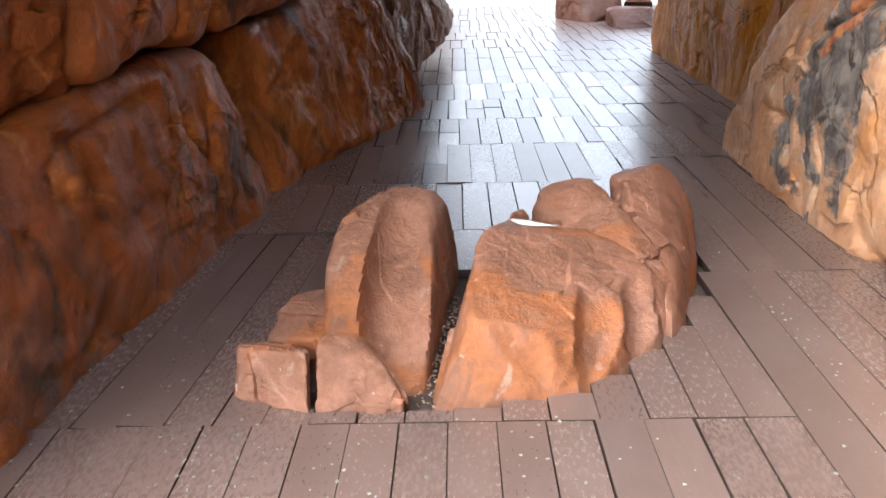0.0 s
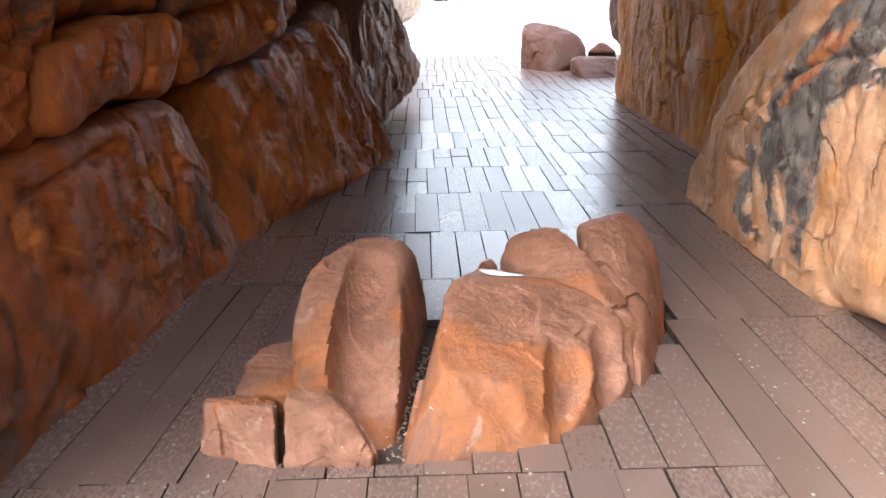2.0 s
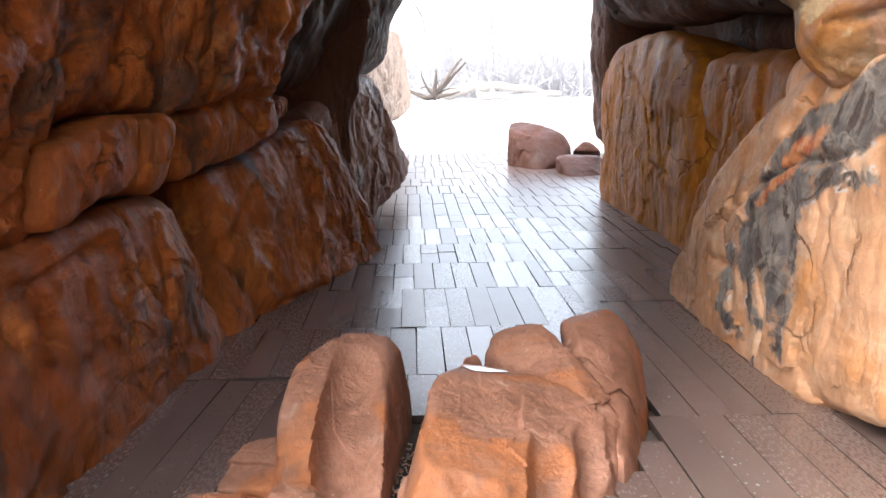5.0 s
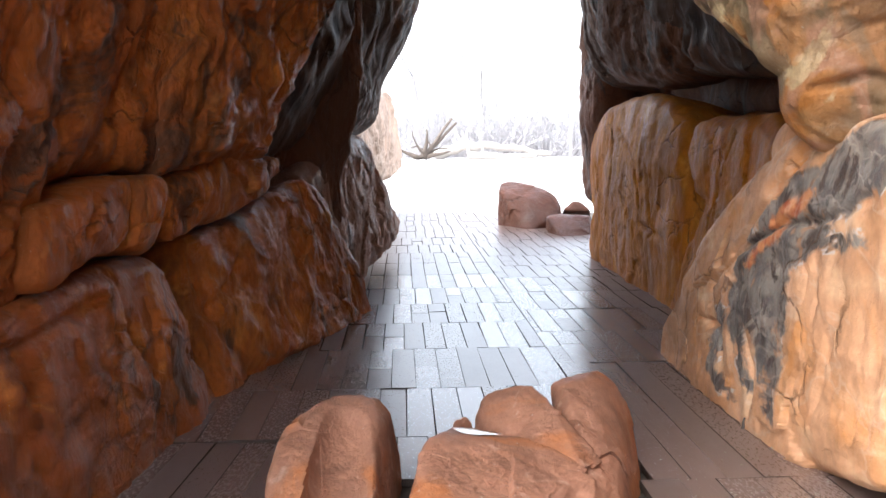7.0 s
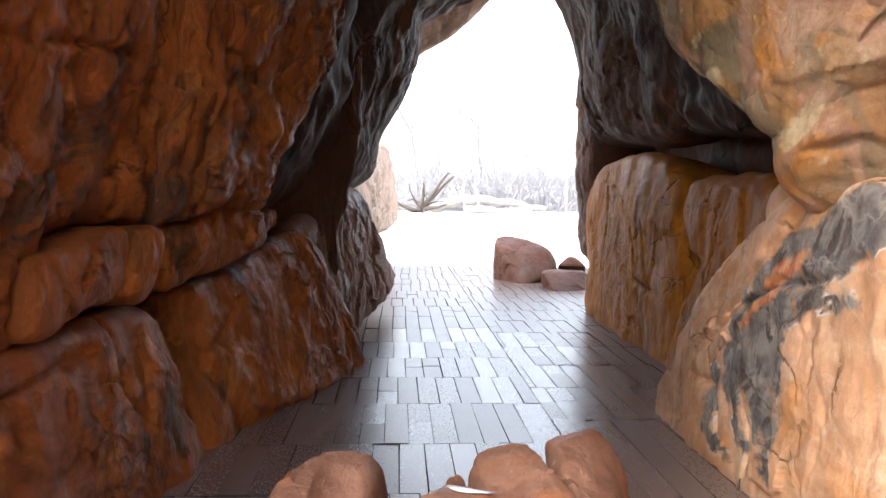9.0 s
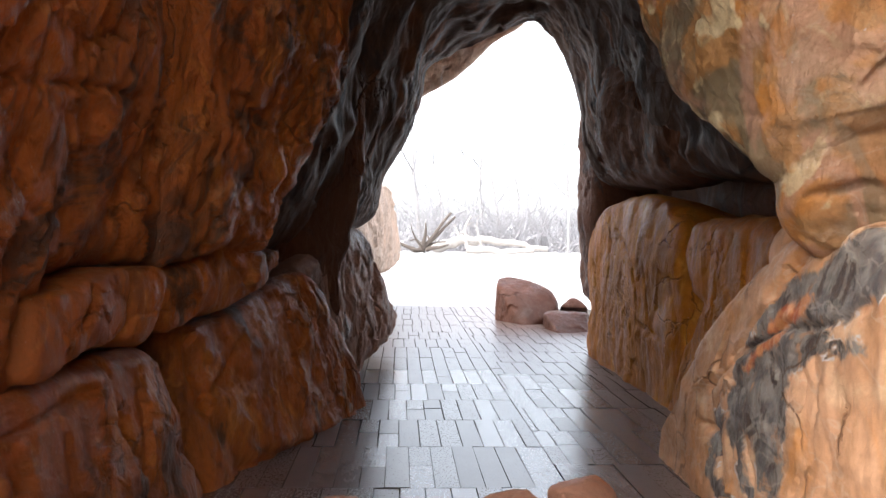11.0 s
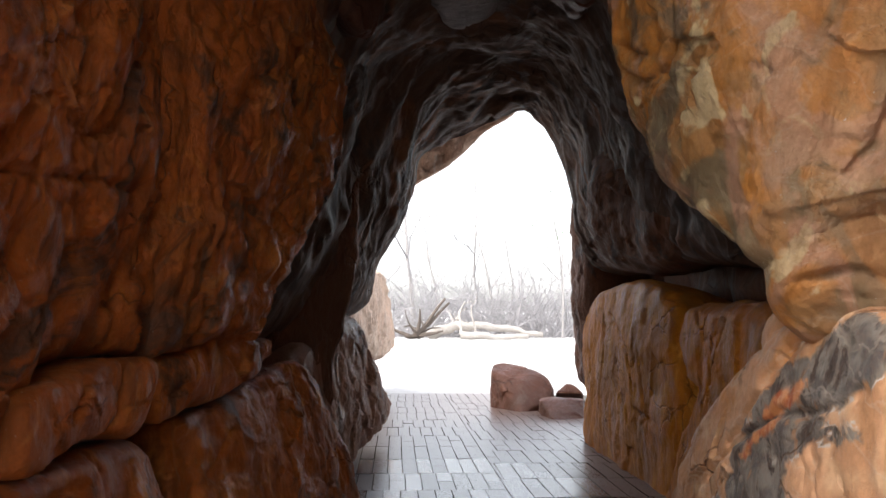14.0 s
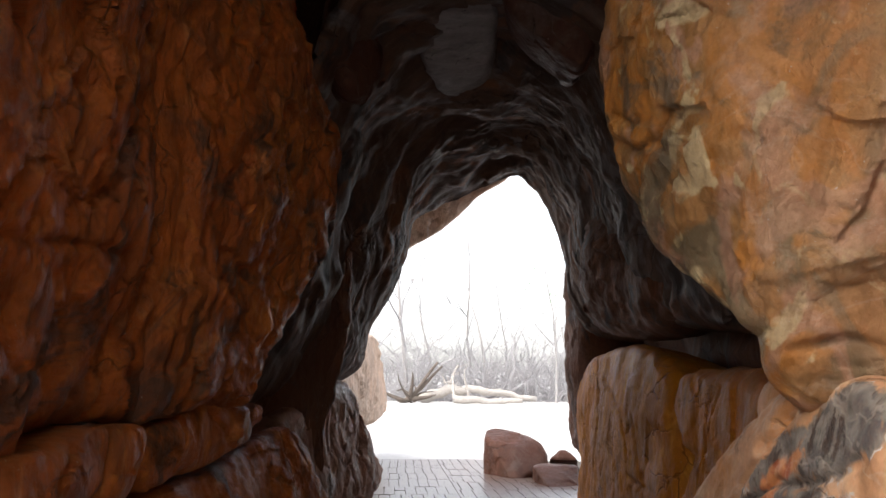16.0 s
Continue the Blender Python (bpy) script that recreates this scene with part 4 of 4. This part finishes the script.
def limb(rng, start, way, length, radius, bend, steps=6, tip=0.3):
    path, p, d = [], start.copy(), way.normalized()
    for k in range(steps + 1):
        path.append((p.copy(), radius * (1 - (1 - tip) * k / steps)))
        d = (d + Vector((rng.gauss(0, bend), rng.gauss(0, bend), rng.gauss(0, bend)))).normalized()
        p = p + d * (length / steps)
    return path


def branch_out(rng, verts, faces, path, depth, count, spread):
    for _ in range(count):
        k = rng.randint(max(1, len(path) // 3), len(path) - 1)
        p, r = path[k]
        along = (path[k][0] - path[k - 1][0]).normalized()
        way = along + Vector((rng.gauss(0, 1), rng.gauss(0, 1), rng.gauss(0.25, 0.6))) * spread
        far = (path[-1][0] - path[0][0]).length * rng.uniform(0.35, 0.65)
        twig = limb(rng, p, way, far, r * rng.uniform(0.45, 0.7), 0.22, 5, 0.25)
        tube(verts, faces, twig, 5 if depth > 1 else 4)
        if depth > 1:
            branch_out(rng, verts, faces, twig, depth - 1, count, spread)


def bare_tree(x, y, height, radius, seed, lean=(0, 0), leaves=0, label="slender bare winter tree with thin forking branches"):
    rng = random.Random(seed)
    z = ground_height(x, y)
    tree = tagged(new("tree"), label, "tree", "bare trees outside")
    tree.location = (x, y, z)
    verts, faces = [], []
    path = limb(rng, Vector((0, 0, -0.1)), Vector((lean[0], lean[1], 1)), height, radius, 0.09, 10, 0.2)
    tube(verts, faces, path, 8)
    part("trunk", mesh_of("trunk", verts, faces, M_BARK), tree)
    verts, faces = [], []
    branch_out(rng, verts, faces, path, 3, 6, 0.7)
    part("crown", mesh_of("crown", verts, faces, M_TWIG), tree)
    if leaves:
        spots, verts, faces = verts, [], []
        for _ in range(leaves):
            c = Vector(rng.choice(spots)) + Vector([rng.gauss(0, 0.12) for _ in range(3)])
            a, b = Vector([rng.gauss(0, 1) for _ in range(3)]).normalized() * 0.05, Vector([rng.gauss(0, 1) for _ in range(3)]).normalized() * 0.03
            i = len(verts)
            verts += [c - a, c + b, c + a, c - b]
            faces.append((i, i + 1, i + 2, i + 3))
        part("foliage", mesh_of("foliage", verts, faces, M_LEAF), tree, "sparse fresh green leaves")
    return tree


def thicket(x, y, wide, high, count, seed):
    rng = random.Random(seed)
    verts, faces = [], []
    for _ in range(count):
        px, py = x + rng.gauss(0, wide * 0.5), y + rng.uniform(-1.5, 3)
        p = Vector((px, py, ground_height(px, py) - 0.05))
        path = limb(rng, p, Vector((rng.gauss(0, 0.9), rng.gauss(0, 0.5), 0.9)), high * rng.uniform(0.35, 1.35), rng.uniform(0.012, 0.045), 0.36, 7, 0.25)
        tube(verts, faces, path, 4)
        branch_out(rng, verts, faces, path, 2, 3, 1.1)
    tagged(new("thicket", mesh_of("thicket", verts, faces, M_TWIG)), "tangled leafless brush and brambles", "bushes", kind="stuff")


def fallen_log(points, radius, seed, stubs, label):
    rng = random.Random(seed)
    log = tagged(new("fallen_log"), label, "log", "dead wood outside")
    verts, faces = [], []
    pts = [Vector((x, y, ground_height(x, y) + z)) for x, y, z in points]
    path = []
    for k in range(len(pts) - 1):
        for s in range(5):
            p = pts[k].lerp(pts[k + 1], s / 5) + Vector([rng.gauss(0, 0.03) for _ in range(3)])
            path.append((p, radius * (1 - 0.55 * (k + s / 5) / (len(pts) - 1)) * rng.uniform(0.92, 1.08)))
    tube(verts, faces, path, 10)
    part("trunk", mesh_of("trunk", verts, faces, M_DEADWOOD), log)
    for _ in range(stubs):
        verts, faces = [], []
        p, r = path[rng.randint(0, len(path) - 1)]
        twig = limb(rng, p, Vector((rng.gauss(0, 0.8), rng.gauss(0, 0.5), 1)), rng.uniform(0.5, 1.3), r * 0.4, 0.2, 6, 0.3)
        tube(verts, faces, twig, 6)
        branch_out(rng, verts, faces, twig, 1, 2, 0.7)
        part("branch", mesh_of("branch", verts, faces, M_DEADWOOD), log)
    return log


def root_wad(x, y, seed):
    rng = random.Random(seed)
    stump = tagged(new("uprooted_stump"), "dark uprooted tree stump with raised broken roots", "stump", "dead wood outside")
    z = ground_height(x, y)
    for k in range(11):
        verts, faces = [], []
        way = Vector((rng.gauss(0.2, 0.9), rng.gauss(0, 0.5), rng.uniform(0.1, 1.1)))
        path = limb(rng, Vector((x + rng.gauss(0, 0.15), y, z + 0.12)), way, rng.uniform(0.7, 1.5), rng.uniform(0.06, 0.11), 0.2, 6, 0.25)
        tube(verts, faces, path, 6)
        part("root", mesh_of("root", verts, faces, M_ROOT), stump)
    for way in ((0.75, 0.1, 0.75), (0.62, 0, 0.8)):
        verts, faces = [], []
        tube(verts, faces, limb(rng, Vector((x + 0.2, y, z + 0.2)), Vector(way), 1.75, 0.09, 0.06, 6, 0.5), 7)
        part("snag", mesh_of("snag", verts, faces, M_ROOT), stump)


root_wad(0.75, 36.5, 5)
fallen_log([(1.4, 37.2, 0.15), (2.4, 36.9, 0.5), (3.4, 36.8, 0.55), (4.6, 36.7, 0.35), (6.2, 36.5, 0.12)], 0.22, 3, 3, "long bleached fallen tree trunk lying on the ground")
fallen_log([(2.6, 35.9, 0.14), (4.2, 36.0, 0.12), (5.4, 35.8, 0.1)], 0.17, 9, 2, "short bleached log in front of the brush")
for x, y, h, r, s, lean in ((0.9, 41, 9, 0.16, 11, (0.05, 0)), (2.1, 43, 8.5, 0.10, 12, (0.08, 0)), (4.6, 42, 7.5, 0.11, 13, (0.0, 0)), (4.2, 47, 10.5, 0.12, 14, (-0.05, 0)), (6.0, 48, 8.5, 0.09, 15, (0.06, 0)), (8.6, 46, 9, 0.1, 16, (-0.04, 0)), (-1.2, 44, 10, 0.15, 17, (0.02, 0)), (10.5, 44, 9, 0.12, 19, (0, 0))):
    bare_tree(x, y, h, r * 0.7, s, lean)
bare_tree(6.95, 38.2, 5.0, 0.06, 21, (0, 0), 260, "slim young tree with a few fresh green leaves")
bare_tree(7.5, 38.6, 4.0, 0.05, 22, (0.05, 0))
for k, (x, y, wide, high) in enumerate(((1.6, 40, 1.6, 2.6), (4.2, 40, 2.0, 2.6), (6.6, 41, 1.8, 2.4), (9.5, 41, 2.0, 2.2), (-1.6, 41, 2.0, 2.6), (3.5, 46, 5.0, 3.6), (9, 47, 4.0, 3.4), (-3, 47, 3.0, 3.2))):
    thicket(x, y, wide, high * 1.5, 110, 40 + k)


# ---- deck boards ----
BOARD = 0.1435
SEAMS = [-0.9, 0.1, 1.25, 2.47, 4.32, 5.2, 6.2, 7.1, 7.95, 8.8, 9.7, 10.65, 11.6, 12.5, 13.4, 14.4, 15.3, 16.3, 17.2, 18.1]
SIDE_SEAMS = [-0.9, 0.1, 1.0, 1.85, 3.68, 5.73, 6.7, 7.6, 8.5, 9.4, 10.3, 11.2, 12.1, 13.0, 14.0, 15.0, 16.0, 17.0, 18.1]
PILE_FRONT = [(-0.72, 2.72), (-0.60, 2.62), (-0.45, 2.54), (0.0, 2.54), (0.4, 2.66), (0.6, 2.92), (0.85, 3.25), (1.0, 3.7), (1.06, 3.95)]
PILE_BACK = [(-0.72, 2.8), (-0.62, 3.2), (-0.45, 3.25), (-0.2, 3.65), (0.0, 3.75), (0.3, 3.8), (0.6, 3.85), (1.0, 3.85), (1.06, 3.95)]


def height_at(table, x):
    return float(np.interp(x, [p[0] for p in table], [p[1] for p in table]))


def board_mesh(length, wide, name):
    """One deck board about its middle, top edges eased."""
    l, w, e = length / 2, wide / 2, 0.0015
    ring = [(-w, -0.035), (w, -0.035), (w, -e), (w - e, 0.0), (-w + e, 0.0), (-w, -e)]
    verts = [(x, y, z) for y in (-l, l) for x, z in ring]
    faces = [tuple(range(5, -1, -1)), tuple(range(6, 12))] + [(k, (k + 1) % 6, 6 + (k + 1) % 6, 6 + k) for k in range(6)]
    me = mesh_of(name, verts, faces, M_BOARD, smooth=False)
    me.materials.append(M_EDGE)
    for k, p in enumerate(me.polygons):
        p.material_index = 0 if k == 5 else 1
    return me


def make_deck():
    rng = random.Random(8)
    verts = [(-3.5, -8, -0.045), (4.5, -8, -0.045), (4.5, 18.2, -0.045), (-3.5, 18.2, -0.045)]
    floor = tagged(new("floor", mesh_of("floor", verts, [(0, 1, 2, 3)], M_SOIL)), "brown-stained wooden boardwalk deck with worn chalky scuffs", "floor", kind="structure")
    kept, far = {}, []
    split = 0.046 + 6.5 * BOARD
    plan = []                       # (x from, x to, y from, y to, turn, drop)
    for row, (y0, y1) in enumerate(zip(SEAMS, SEAMS[1:])):
        shift = {2: 0.028, 3: 0.046, 4: 0.091}.get(row, rng.uniform(-0.02, 0.085))
        for col in range(-15, 7):
            lo = shift + (col - 0.5) * BOARD
            hi = split if col == 6 else lo + BOARD
            skew = row == 3 and col < -3
            plan.append((lo, hi, y0, y1, -4.5 * skew, 0.007 * skew))
    for row, (y0, y1) in enumerate(zip(SIDE_SEAMS, SIDE_SEAMS[1:])):
        edges = [split] + [x for x in (np.arange(12) * 0.157 + (0.99 if y1 < 3.8 else 1.04 if y1 < 6 else rng.uniform(0.99, 1.1))) if x > split + 0.03]
        plan += [(lo, hi, y0, y1, 0, 0) for lo, hi in zip(edges, edges[1:])]
    for lo, hi, start, stop, skew, drop in plan:
        y0, x = start, (lo + hi) / 2
        if not (-1.75 if y0 < 7 else -1.5) < x < (2.4 if y0 < 7 else 3.4):
            continue
        spans = [(start, stop)]
        if -0.72 < x < 1.06:
            f, b = height_at(PILE_FRONT, x), height_at(PILE_BACK, x)
            spans = [(s, min(e, f)) for s, e in spans if s < f] + [(max(s, b), e) for s, e in spans if e > b]
        for s, e in spans:
            if e - s < 0.06:
                continue
            if y0 > 5 and rng.random() < 0.22:
                cut = s + (e - s) * rng.choice((0.5, 0.55, 0.45))
                bits = [(s, cut), (cut, e)]
            else:
                bits = [(s, e)]
            for s1, e1 in bits:
                length = max(round((e1 - s1 - 0.006) / 0.005) * 0.005, 0.05)
                wide = round(hi - lo - rng.choice((0.003, 0.002, 0.001, 0.001, 0.001, 0.0065)), 4)
                if s1 > 6:
                    wide, length = round(wide - 0.003, 4), length - 0.004
                m = pose(x + 0.0787 * ((s1 + e1) / 2 - y0) * (skew != 0), (s1 + e1) / 2, rng.uniform(-0.002, 0.002) - drop, rng.gauss(0, 0.12), rng.gauss(0, 0.24), rng.gauss(0, 0.15) + skew)
                (kept.setdefault((length, wide), []).append(m) if (e1 > 2.0 and s1 < 8.9 and -1.4 < x < 2.0) else far.append((length, wide, m)))
    for (length, wide), places in kept.items():
        me = board_mesh(length, wide, "board")
        for m in places:
            ob = new("board", me)
            ob.parent, ob.matrix_basis = floor, m
    verts, faces = [], []
    for length, wide, m in far:
        me = board_mesh(length, wide, "far_board")
        i = len(verts)
        verts += [m @ v.co for v in me.vertices]
        faces += [tuple(i + k for k in p.vertices) for p in me.polygons]
        bpy.data.meshes.remove(me)
    me = mesh_of("distant_boards", verts, faces, M_BOARD, smooth=False)
    me.materials.append(M_EDGE)
    for k, p in enumerate(me.polygons):
        p.material_index = 0 if k % 8 == 5 else 1
    rest = part("distant_boards", me, floor)
    tagged(rest, kind="stuff")


make_deck()
